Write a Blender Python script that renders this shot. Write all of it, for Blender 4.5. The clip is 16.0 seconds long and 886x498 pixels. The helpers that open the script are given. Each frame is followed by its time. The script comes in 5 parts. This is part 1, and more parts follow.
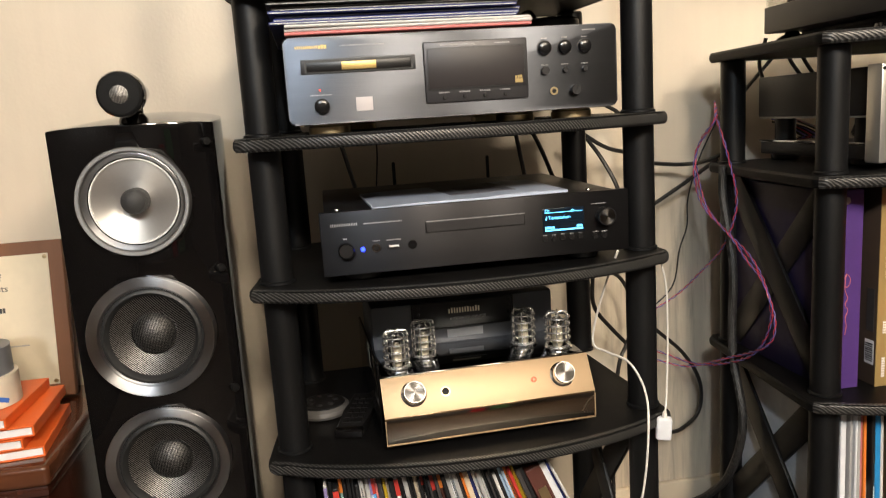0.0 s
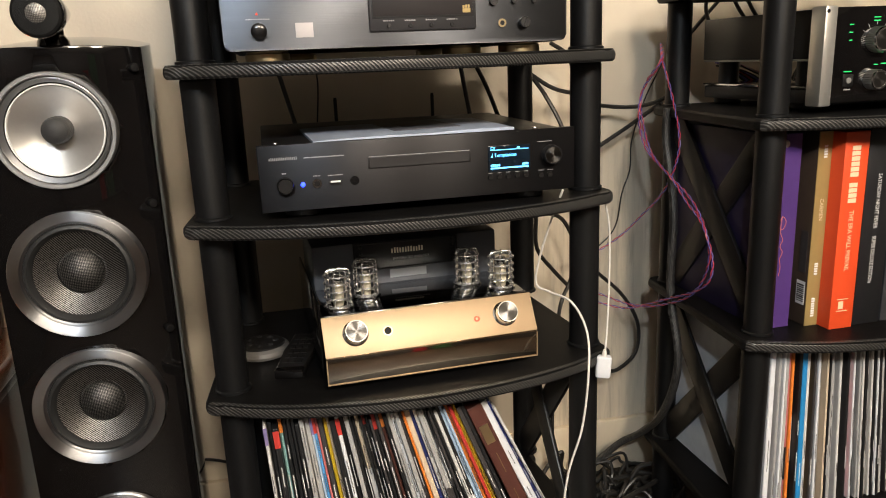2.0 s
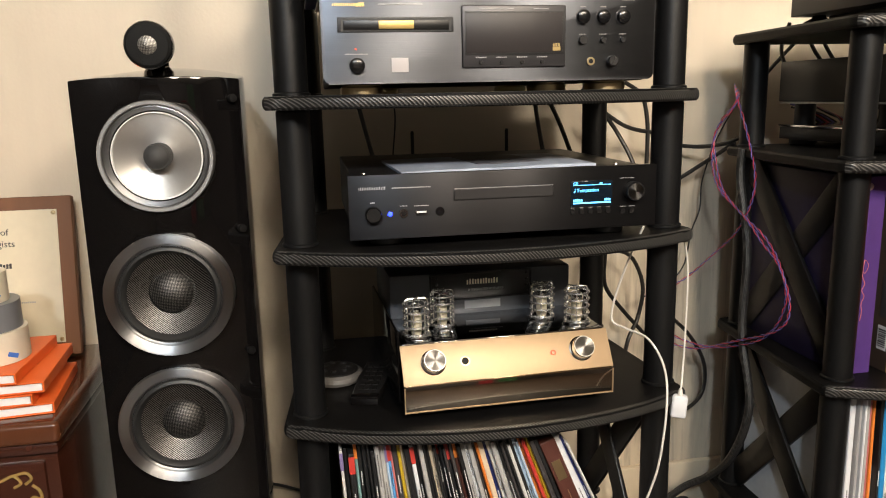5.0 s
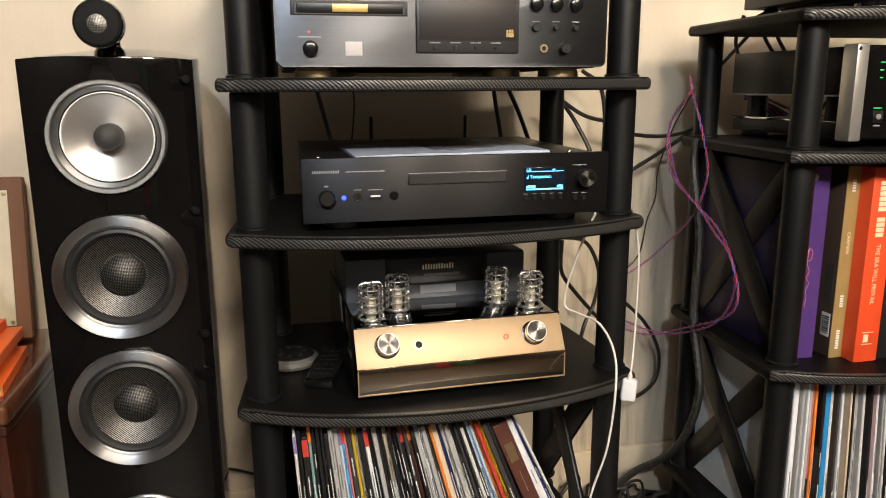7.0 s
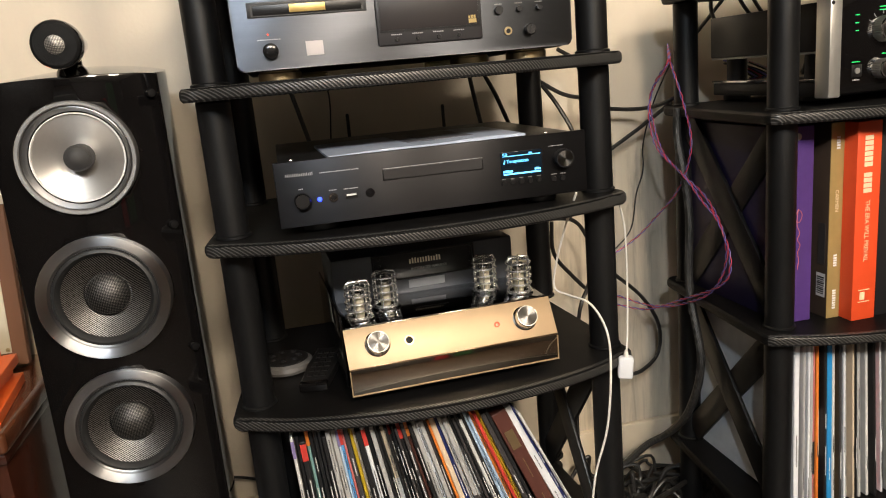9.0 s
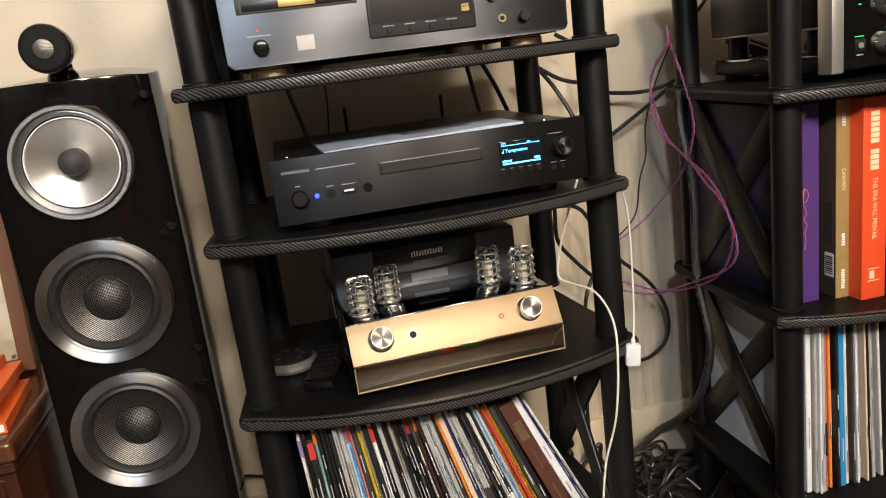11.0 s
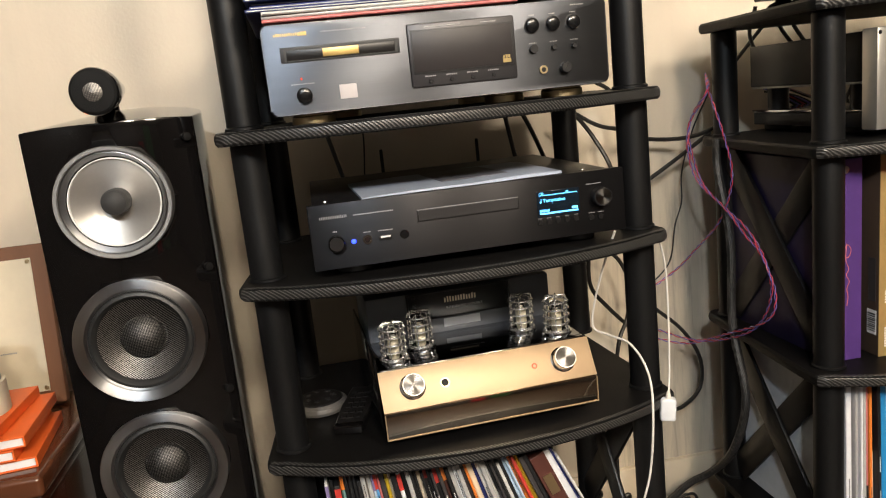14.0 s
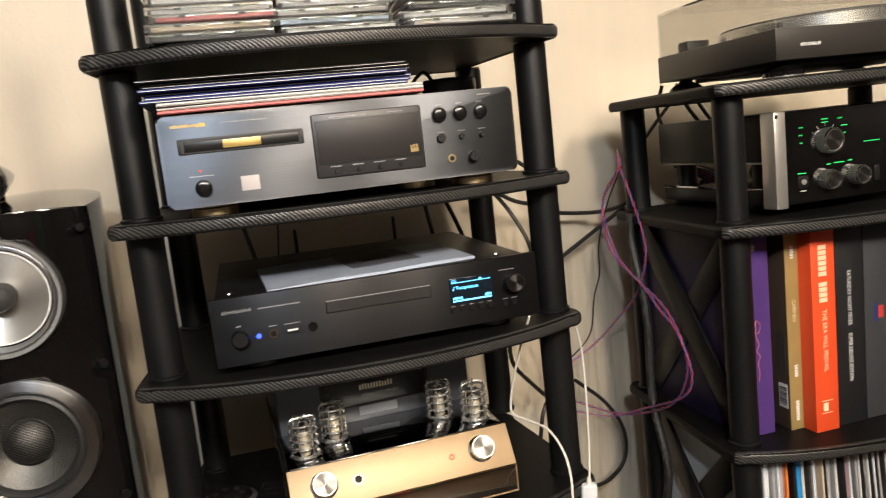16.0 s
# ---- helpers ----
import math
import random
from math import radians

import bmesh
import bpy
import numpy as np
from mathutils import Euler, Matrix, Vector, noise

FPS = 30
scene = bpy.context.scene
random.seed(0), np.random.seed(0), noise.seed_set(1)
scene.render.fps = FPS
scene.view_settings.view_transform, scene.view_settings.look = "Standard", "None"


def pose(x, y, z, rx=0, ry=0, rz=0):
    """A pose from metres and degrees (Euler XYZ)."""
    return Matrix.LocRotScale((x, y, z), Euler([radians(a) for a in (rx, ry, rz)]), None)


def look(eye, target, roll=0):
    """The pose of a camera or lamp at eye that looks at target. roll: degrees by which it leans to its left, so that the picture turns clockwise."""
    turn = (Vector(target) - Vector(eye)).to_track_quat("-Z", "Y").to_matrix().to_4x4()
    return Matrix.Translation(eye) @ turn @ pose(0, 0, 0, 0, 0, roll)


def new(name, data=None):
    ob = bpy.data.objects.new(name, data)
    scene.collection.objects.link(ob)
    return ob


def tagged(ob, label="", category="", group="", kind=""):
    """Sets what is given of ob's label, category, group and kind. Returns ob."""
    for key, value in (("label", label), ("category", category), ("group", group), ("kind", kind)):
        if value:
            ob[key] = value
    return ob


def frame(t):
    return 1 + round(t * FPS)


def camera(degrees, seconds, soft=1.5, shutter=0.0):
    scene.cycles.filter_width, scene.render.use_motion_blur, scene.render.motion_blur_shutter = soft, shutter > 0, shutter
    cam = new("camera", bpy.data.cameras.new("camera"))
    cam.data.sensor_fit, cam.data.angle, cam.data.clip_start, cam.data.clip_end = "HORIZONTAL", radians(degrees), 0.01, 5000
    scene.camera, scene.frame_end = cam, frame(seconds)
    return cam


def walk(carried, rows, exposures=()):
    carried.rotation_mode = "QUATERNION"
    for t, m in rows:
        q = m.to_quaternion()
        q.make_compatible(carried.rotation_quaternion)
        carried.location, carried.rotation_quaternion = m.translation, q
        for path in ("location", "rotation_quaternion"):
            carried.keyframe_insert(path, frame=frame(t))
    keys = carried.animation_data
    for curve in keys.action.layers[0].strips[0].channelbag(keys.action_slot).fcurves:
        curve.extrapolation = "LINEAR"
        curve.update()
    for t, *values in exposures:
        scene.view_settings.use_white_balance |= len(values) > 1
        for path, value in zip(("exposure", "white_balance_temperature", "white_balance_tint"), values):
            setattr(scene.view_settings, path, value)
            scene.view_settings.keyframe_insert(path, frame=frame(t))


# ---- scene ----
cam = camera(61.5, 16.0, soft=1.05, shutter=0.4)
PATH = [
    (0, (-0.205, -0.987, 0.992), (0.096, 0.959, 0.64), -3.7),
    (0.5, (-0.223, -0.974, 0.981), (0.125, 0.948, 0.555), -3.4),
    (1, (-0.228, -0.977, 0.977), (0.117, 0.934, 0.497), -3.8),
    (1.5, (-0.223, -0.981, 0.976), (0.14, 0.921, 0.476), -4.0),
    (2, (-0.204, -0.969, 0.974), (0.235, 0.918, 0.478), -2.3),
    (2.5, (-0.238, -0.983, 0.997), (0.173, 0.92, 0.542), -2.3),
    (3, (-0.245, -1.008, 1.005), (0.041, 0.929, 0.599), -3.1),
    (3.2, (-0.241, -1.017, 1.004), (0.018, 0.928, 0.615), -3.3),
    (5.3, (-0.262, -0.963, 0.972), (0.084, 0.964, 0.563), -1.2),
    (5.5, (-0.256, -0.96, 0.973), (0.099, 0.963, 0.555), -1.5),
    (6, (-0.254, -0.976, 0.967), (0.106, 0.942, 0.528), -0.6),
    (6.5, (-0.247, -0.983, 0.962), (0.163, 0.926, 0.527), 1.1),
    (7, (-0.242, -0.984, 0.968), (0.176, 0.924, 0.539), -0.3),
    (7.5, (-0.233, -0.979, 0.963), (0.176, 0.927, 0.515), -1.5),
    (8, (-0.22, -0.985, 0.969), (0.195, 0.918, 0.517), -2.8),
    (8.5, (-0.211, -0.983, 0.969), (0.198, 0.921, 0.516), -4.1),
    (11, (-0.194, -0.971, 0.97), (0.178, 0.933, 0.487), -7.3),
    (11.5, (-0.183, -0.963, 0.967), (0.193, 0.939, 0.477), -7.2),
    (12, (-0.186, -0.96, 0.971), (0.193, 0.94, 0.476), -6.9),
    (12.5, (-0.199, -0.955, 0.973), (0.165, 0.951, 0.491), -5.6),
    (13, (-0.201, -0.952, 0.978), (0.13, 0.969, 0.531), -4.8),
    (13.5, (-0.198, -0.955, 0.981), (0.131, 0.972, 0.56), -5.7),
    (14, (-0.203, -0.959, 0.994), (0.116, 0.975, 0.596), -6.1),
    (14.5, (-0.2, -0.974, 1.007), (0.13, 0.964, 0.641), -5.4),
    (15, (-0.198, -0.954, 1.005), (0.153, 0.986, 0.665), -5.1),
    (15.5, (-0.178, -0.956, 1.027), (0.224, 0.978, 0.715), -6.2),
    (16, (-0.162, -0.935, 1.034), (0.347, 0.979, 0.755), -6.2),
]
walk(cam, [(t, look(eye, target, roll)) for t, eye, target, roll in PATH])

# ---- world and lamps ----
world = bpy.data.worlds.new("world")
world.use_nodes = True
world.node_tree.nodes["Background"].inputs[0].default_value = (1.0, 0.86, 0.68, 1)
world.node_tree.nodes["Background"].inputs[1].default_value = 0.05
scene.world = world


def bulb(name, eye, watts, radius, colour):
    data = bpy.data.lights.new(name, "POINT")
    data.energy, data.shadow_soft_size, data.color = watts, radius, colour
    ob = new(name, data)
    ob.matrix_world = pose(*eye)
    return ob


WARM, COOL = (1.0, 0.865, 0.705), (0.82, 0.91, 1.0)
bulb("ceiling_light", (0.02, -2.65, 2.25), 198, 0.2, WARM)
bulb("ceiling_light", (0.88, -2.5, 2.25), 192, 0.22, WARM)
# Unseen cool lamp, placed by the loudspeaker's shadow; no window is built.
bulb("cool_side_light", (-0.68, -2.45, 2.15), 112, 0.06, COOL)
scene.view_settings.exposure = 0.0

# ---- materials ----


def rgb(c):
    return (*c, 1)


def material(name, colour, rough=0.5, metal=0.0, vary=0.08, scale=40.0, bump=0.0, bump_scale=300.0, coat=0.0, aniso=0.0, axis="Y", stretch=(1, 1, 1), gloss=0.5):
    m = bpy.data.materials.new(name)
    m.use_nodes = True
    nt = m.node_tree
    p = nt.nodes["Principled BSDF"]
    p.inputs["Roughness"].default_value, p.inputs["Metallic"].default_value = rough, metal
    p.inputs["Coat Weight"].default_value = coat
    p.inputs["Coat Roughness"].default_value = 0.04
    p.inputs["Specular IOR Level"].default_value = gloss
    tc = nt.nodes.new("ShaderNodeTexCoord")
    mp = nt.nodes.new("ShaderNodeMapping")
    mp.inputs["Scale"].default_value = stretch
    nt.links.new(tc.outputs["Object"], mp.inputs["Vector"])
    n1 = nt.nodes.new("ShaderNodeTexNoise")
    n1.inputs["Scale"].default_value, n1.inputs["Detail"].default_value = scale, 6
    nt.links.new(mp.outputs[0], n1.inputs["Vector"])
    n2 = nt.nodes.new("ShaderNodeTexNoise")
    n2.inputs["Scale"].default_value, n2.inputs["Detail"].default_value = scale / 9, 3
    nt.links.new(mp.outputs[0], n2.inputs["Vector"])
    add = nt.nodes.new("ShaderNodeMath")
    add.operation = "MULTIPLY_ADD"
    add.inputs[1].default_value = 0.5
    nt.links.new(n1.outputs["Fac"], add.inputs[0])
    half = nt.nodes.new("ShaderNodeMath")
    half.operation = "MULTIPLY"
    half.inputs[1].default_value = 0.5
    nt.links.new(n2.outputs["Fac"], half.inputs[0])
    nt.links.new(half.outputs[0], add.inputs[2])
    ramp = nt.nodes.new("ShaderNodeMix")
    ramp.data_type = "RGBA"
    ramp.inputs[6].default_value = rgb([max(0, c * (1 - 2.2 * vary)) for c in colour])
    ramp.inputs[7].default_value = rgb([min(1, c * (1 + 2.2 * vary)) for c in colour])
    nt.links.new(add.outputs[0], ramp.inputs[0])
    nt.links.new(ramp.outputs[2], p.inputs["Base Color"])
    rr = nt.nodes.new("ShaderNodeMapRange")
    rr.inputs[3].default_value, rr.inputs[4].default_value = max(0.02, rough * 0.75), min(1, rough * 1.25)
    nt.links.new(n2.outputs["Fac"], rr.inputs[0])
    nt.links.new(rr.outputs[0], p.inputs["Roughness"])
    if bump:
        n3 = nt.nodes.new("ShaderNodeTexNoise")
        n3.inputs["Scale"].default_value, n3.inputs["Detail"].default_value = bump_scale, 4
        nt.links.new(mp.outputs[0], n3.inputs["Vector"])
        b = nt.nodes.new("ShaderNodeBump")
        b.inputs["Strength"].default_value, b.inputs["Distance"].default_value = bump, 0.002
        nt.links.new(n3.outputs["Fac"], b.inputs["Height"])
        nt.links.new(b.outputs[0], p.inputs["Normal"])
    if aniso:
        p.inputs["Anisotropic"].default_value = aniso
        p.inputs["Anisotropic Rotation"].default_value = 0.25
        if axis == "UP":
            tg = nt.nodes.new("ShaderNodeCombineXYZ")
            tg.inputs[2].default_value = 1.0
            p.inputs["Anisotropic Rotation"].default_value = 0.0
        else:
            tg = nt.nodes.new("ShaderNodeTangent")
            tg.direction_type, tg.axis = "RADIAL", axis
        nt.links.new(tg.outputs[0], p.inputs["Tangent"])
    return m


def weave(name, dark, light, pitch, rough=0.35, metal=0.6, slant=1.3, twill=False):
    """Woven or carbon surface: fine diagonal threads."""
    m = material(name, dark, rough, metal, 0.1, 60)
    nt = m.node_tree
    p = nt.nodes["Principled BSDF"]
    tc = nt.nodes.new("ShaderNodeTexCoord")
    sx = nt.nodes.new("ShaderNodeSeparateXYZ")
    nt.links.new(tc.outputs["Object"], sx.inputs[0])

    def wave(a, b, c):
        d = nt.nodes.new("ShaderNodeVectorMath")
        d.operation = "DOT_PRODUCT"
        d.inputs[1].default_value = (a, b, c)
        nt.links.new(tc.outputs["Object"], d.inputs[0])
        si = nt.nodes.new("ShaderNodeMath")
        si.operation = "SINE"
        nt.links.new(d.outputs["Value"], si.inputs[0])
        return si

    k = 2 * math.pi / pitch
    w1 = wave(k, 0.7 * k, slant * k)
    if twill:
        w2 = wave(k, 0, -slant * k)
        mul = nt.nodes.new("ShaderNodeMath")
        mul.operation = "MULTIPLY"
        nt.links.new(w1.outputs[0], mul.inputs[0])
        nt.links.new(w2.outputs[0], mul.inputs[1])
        w1 = mul
    nz = nt.nodes.new("ShaderNodeTexNoise")
    nz.inputs["Scale"].default_value = 90
    ad = nt.nodes.new("ShaderNodeMath")
    ad.operation = "MULTIPLY_ADD"
    ad.inputs[1].default_value, ad.inputs[2].default_value = 1.6, -0.9
    nt.links.new(nz.outputs["Fac"], ad.inputs[0])
    sm = nt.nodes.new("ShaderNodeMath")
    nt.links.new(w1.outputs[0], sm.inputs[0])
    nt.links.new(ad.outputs[0], sm.inputs[1])
    mr = nt.nodes.new("ShaderNodeMapRange")
    mr.inputs[1].default_value, mr.inputs[2].default_value = -0.2, 0.9
    nt.links.new(sm.outputs[0], mr.inputs[0])
    mix = nt.nodes.new("ShaderNodeMix")
    mix.data_type = "RGBA"
    mix.inputs[6].default_value, mix.inputs[7].default_value = rgb(dark), rgb(light)
    nt.links.new(mr.outputs[0], mix.inputs[0])
    nt.links.new(mix.outputs[2], p.inputs["Base Color"])
    b = nt.nodes.new("ShaderNodeBump")
    b.inputs["Strength"].default_value, b.inputs["Distance"].default_value = 0.3, 0.0005
    nt.links.new(w1.outputs[0], b.inputs["Height"])
    nt.links.new(b.outputs[0], p.inputs["Normal"])
    return m


def glow(name, colour, strength):
    m = bpy.data.materials.new(name)
    m.use_nodes = True
    p = m.node_tree.nodes["Principled BSDF"]
    p.inputs["Base Color"].default_value = rgb(colour)
    p.inputs["Emission Color"].default_value = rgb(colour)
    p.inputs["Emission Strength"].default_value = strength
    return m


def clear(name, colour, rough=0.05, weight=1.0, ior=1.45):
    m = bpy.data.materials.new(name)
    m.use_nodes = True
    p = m.node_tree.nodes["Principled BSDF"]
    p.inputs["Base Color"].default_value = rgb(colour)
    p.inputs["Roughness"].default_value = rough
    p.inputs["Transmission Weight"].default_value = weight
    p.inputs["IOR"].default_value = ior
    return m


M_WALL = material("wall_paint", (0.66, 0.575, 0.45), 0.45, 0, 0.035, 14, 0.13, 160)
M_DARKWALL = material("dark_wall_paint", (0.022, 0.017, 0.014), 0.6, 0, 0.1, 14)
nt = M_WALL.node_tree
tc, mp, nz = nt.nodes.new("ShaderNodeTexCoord"), nt.nodes.new("ShaderNodeMapping"), nt.nodes.new("ShaderNodeTexNoise")
mp.inputs["Scale"].default_value = (22, 1, 1.6)
nz.inputs["Scale"].default_value, nz.inputs["Detail"].default_value, nz.inputs["Roughness"].default_value = 1.0, 5, 0.6
sr, mx = nt.nodes.new("ShaderNodeMapRange"), nt.nodes.new("ShaderNodeMix")
sr.inputs[1].default_value, sr.inputs[2].default_value, sr.inputs[3].default_value, sr.inputs[4].default_value = 0.35, 0.75, 0.0, 0.16
mx.data_type = "RGBA"
mx.inputs[7].default_value = (0.42, 0.37, 0.30, 1)
old = nt.nodes["Principled BSDF"].inputs["Base Color"].links[0].from_socket
nt.links.new(tc.outputs["Object"], mp.inputs[0])
nt.links.new(mp.outputs[0], nz.inputs["Vector"])
nt.links.new(nz.outputs["Fac"], sr.inputs[0])
nt.links.new(sr.outputs[0], mx.inputs[0])
nt.links.new(old, mx.inputs[6])
nt.links.new(mx.outputs[2], nt.nodes["Principled BSDF"].inputs["Base Color"])
# darker upright streaks mixed into the plaster colour between the racks
def add_streaks(scale, low, high, seed, box_x, box_z, soft, strength, tone):
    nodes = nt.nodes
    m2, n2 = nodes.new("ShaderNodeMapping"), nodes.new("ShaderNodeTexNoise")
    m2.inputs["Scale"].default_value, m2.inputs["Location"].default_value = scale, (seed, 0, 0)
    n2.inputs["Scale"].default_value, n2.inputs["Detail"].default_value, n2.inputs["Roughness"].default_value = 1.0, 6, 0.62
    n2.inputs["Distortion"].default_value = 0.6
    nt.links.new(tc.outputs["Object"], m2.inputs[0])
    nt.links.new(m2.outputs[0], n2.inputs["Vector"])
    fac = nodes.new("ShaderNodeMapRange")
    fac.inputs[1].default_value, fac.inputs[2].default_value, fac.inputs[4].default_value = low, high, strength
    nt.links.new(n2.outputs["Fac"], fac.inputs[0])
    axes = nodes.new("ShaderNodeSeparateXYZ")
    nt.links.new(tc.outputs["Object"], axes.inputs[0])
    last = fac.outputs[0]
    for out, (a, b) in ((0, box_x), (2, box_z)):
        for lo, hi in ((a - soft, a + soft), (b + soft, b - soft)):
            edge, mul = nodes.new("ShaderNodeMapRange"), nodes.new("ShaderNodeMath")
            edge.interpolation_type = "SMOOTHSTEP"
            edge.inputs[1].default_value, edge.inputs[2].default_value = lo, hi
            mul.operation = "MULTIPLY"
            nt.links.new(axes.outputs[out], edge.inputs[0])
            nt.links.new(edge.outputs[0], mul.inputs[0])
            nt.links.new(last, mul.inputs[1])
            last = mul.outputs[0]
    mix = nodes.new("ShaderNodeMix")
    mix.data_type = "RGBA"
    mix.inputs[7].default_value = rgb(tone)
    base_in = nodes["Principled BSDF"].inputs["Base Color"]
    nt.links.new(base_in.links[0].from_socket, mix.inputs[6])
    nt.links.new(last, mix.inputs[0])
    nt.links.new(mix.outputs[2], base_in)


add_streaks((26, 1, 2.2), 0.42, 0.66, 3.1, (0.34, 0.85), (-0.2, 0.80), 0.07, 0.38, (0.30, 0.25, 0.185))
add_streaks((60, 1, 4.5), 0.50, 0.68, 7.7, (0.36, 0.85), (-0.2, 0.74), 0.06, 0.42, (0.17, 0.15, 0.125))
M_CEIL = material("ceiling_paint", (0.52, 0.49, 0.43), 0.8, 0, 0.03, 20)
M_TRIM = material("trim_paint", (0.66, 0.56, 0.42), 0.4, 0, 0.06, 25)
M_FLOOR = material("floor_wood", (0.03, 0.019, 0.012), 0.45, 0, 0.3, 20, 0.2, 120, stretch=(1, 8, 1))
M_POST = material("satin_black_post", (0.005, 0.005, 0.0053), 0.42, 0, 0.15, 70, 0.06, 700, gloss=0.32)
M_SHELF = material("black_shelf", (0.004, 0.0037, 0.0037), 0.5, 0, 0.25, 40, 0.12, 900, gloss=0.16)
M_CARBON = weave("carbon_edge", (0.014, 0.0135, 0.013), (0.105, 0.102, 0.097), 0.0050, 0.36, 0.4, 1.0)
M_BLACK = material("black_metal", (0.009, 0.0085, 0.009), 0.4, 0.0, 0.15, 90, 0.08, 900, gloss=0.35)
M_FACE = material("dark_brushed_face", (0.021, 0.0205, 0.022), 0.4, 0.8, 0.08, 60, 0.05, 500, stretch=(0.05, 1, 1), aniso=0.9, axis="UP")
M_GUN = material("gunmetal_brushed_face", (0.10, 0.106, 0.12), 0.36, 1.0, 0.10, 80, 0.07, 600, stretch=(0.04, 1, 1), aniso=0.95, axis="UP")
M_PLASTIC = material("black_plastic", (0.009, 0.0085, 0.0085), 0.34, 0, 0.1, 90, gloss=0.35)
M_WINDOW = material("smoked_window", (0.030, 0.026, 0.026), 0.4, 0.0, 0.05, 60, gloss=0.25)
M_GOLD = material("gold_foot", (0.55, 0.43, 0.25), 0.3, 1.0, 0.06, 90)
M_GOLDPRINT = material("gold_print", (0.55, 0.38, 0.13), 0.4, 0.6, 0.06, 200)
M_CHAMP = material("champagne_brushed_steel", (0.50, 0.37, 0.235), 0.62, 1.0, 0.03, 60)
M_STEEL = material("mirror_steel", (0.52, 0.45, 0.37), 0.06, 1.0, 0.04, 30)
M_CHROME = material("chrome", (0.78, 0.78, 0.78), 0.1, 1.0, 0.03, 80)
M_TURNED = material("turned_aluminium", (0.10, 0.097, 0.095), 0.22, 1.0, 0.04, 80, aniso=0.98)
M_RING = material("turned_ring", (0.42, 0.42, 0.43), 0.36, 1.0, 0.05, 60, aniso=0.95)
M_BEVELRING = material("polished_bevel_ring", (0.46, 0.46, 0.47), 0.42, 1.0, 0.05, 60, aniso=0.95)
M_GLOSS = material("piano_black", (0.004, 0.0035, 0.0035), 0.04, 0, 0.1, 10)
M_MIDRING = material("satin_silver_ring", (0.33, 0.325, 0.32), 0.5, 0.9, 0.04, 60)
M_CONE = material("silver_cone", (0.68, 0.65, 0.61), 0.44, 0.9, 0.04, 200, aniso=0.8)
M_RUBBER = material("rubber", (0.015, 0.015, 0.015), 0.5, 0, 0.15, 90)
M_PLUG = material("foam_plug", (0.024, 0.023, 0.023), 0.6, 0, 0.15, 300, 0.3, 900)
M_WEAVE = weave("woven_cone", (0.03, 0.029, 0.029), (0.30, 0.29, 0.275), 0.0036, 0.4, 0.9, 1.0)
M_CAP = weave("woven_cap", (0.022, 0.021, 0.021), (0.24, 0.232, 0.22), 0.0042, 0.5, 0.9, 1.0, True)
M_MESH = weave("grille_mesh", (0.09, 0.085, 0.08), (0.7, 0.66, 0.6), 0.0036, 0.4, 0.8, 1.0, True)
M_WHITE = material("white_print", (0.75, 0.74, 0.72), 0.6, 0, 0.04, 200)
M_GREYPRINT = material("grey_print", (0.35, 0.34, 0.34), 0.5, 0, 0.05, 200)
M_PAPER = material("paper", (0.72, 0.71, 0.71), 0.6, 0, 0.05, 60)
M_PAPERDARK = material("printed_paper", (0.12, 0.12, 0.14), 0.45, 0, 0.3, 40)
M_CREAM = material("cream_paper", (0.72, 0.64, 0.47), 0.5, 0, 0.06, 50)
M_WALNUT = material("walnut", (0.17, 0.07, 0.03), 0.7, 0, 0.3, 30, 0.1, 200, stretch=(1, 1, 0.12))
M_MAHOG = material("dark_mahogany", (0.045, 0.013, 0.007), 0.22, 0, 0.35, 20, 0.05, 200, coat=0.5, stretch=(1, 1, 0.15))
M_ORANGE = material("orange_cloth", (0.75, 0.13, 0.02), 0.5, 0, 0.06, 200, 0.1, 900)
M_LEDBLUE = glow("blue_led", (0.012, 0.03, 1.0), 9.0)
M_LEDRED = glow("red_led", (1.0, 0.05, 0.015), 0.8)
M_SCREEN = material("screen_glass", (0.006, 0.012, 0.02), 0.1, 0, 0.02, 30)
M_SCREENTEXT = glow("screen_cyan", (0.12, 0.55, 1.0), 2.6)
M_GREEN = glow("green_legend", (0.02, 0.7, 0.16), 0.34)
M_CABLE = material("black_cable", (0.013, 0.012, 0.011), 0.42, 0, 0.15, 90)
M_BRAID = weave("braided_sleeve", (0.012, 0.012, 0.012), (0.09, 0.085, 0.08), 0.004, 0.5, 0.1, 1.0, True)
M_WHITECORD = material("white_cord", (0.72, 0.68, 0.62), 0.4, 0, 0.04, 90)
M_REDWIRE = material("red_wire", (0.50, 0.045, 0.08), 0.35, 0, 0.08, 90)
M_BLUEWIRE = material("violet_wire", (0.13, 0.11, 0.38), 0.35, 0, 0.1, 90)
M_TUBEGLASS = clear("tube_glass", (0.98, 0.97, 0.95), 0.03, 1.0, 1.1)
M_WIRE = material("bright_wire", (0.90, 0.89, 0.87), 0.24, 0.95, 0.05, 90)
M_TUBECORE = material("tube_core", (0.60, 0.54, 0.42), 0.45, 0.4, 0.3, 160)
M_CASE = clear("case_plastic", (0.96, 0.97, 0.98), 0.06, 0.95)
M_COVER = clear("dust_cover", (0.74, 0.73, 0.70), 0.04, 0.97, 1.15)
M_KNOB = material("bright_knob_metal", (0.72, 0.7, 0.67), 0.38, 1.0, 0.05, 90)
M_SILVER = material("silver_plastic", (0.42, 0.41, 0.39), 0.35, 0.6, 0.06, 90)

M_GILT = material("dull_gold_card", (0.36, 0.26, 0.1), 0.42, 0.3, 0.1, 60)

# ---- mesh helpers ----


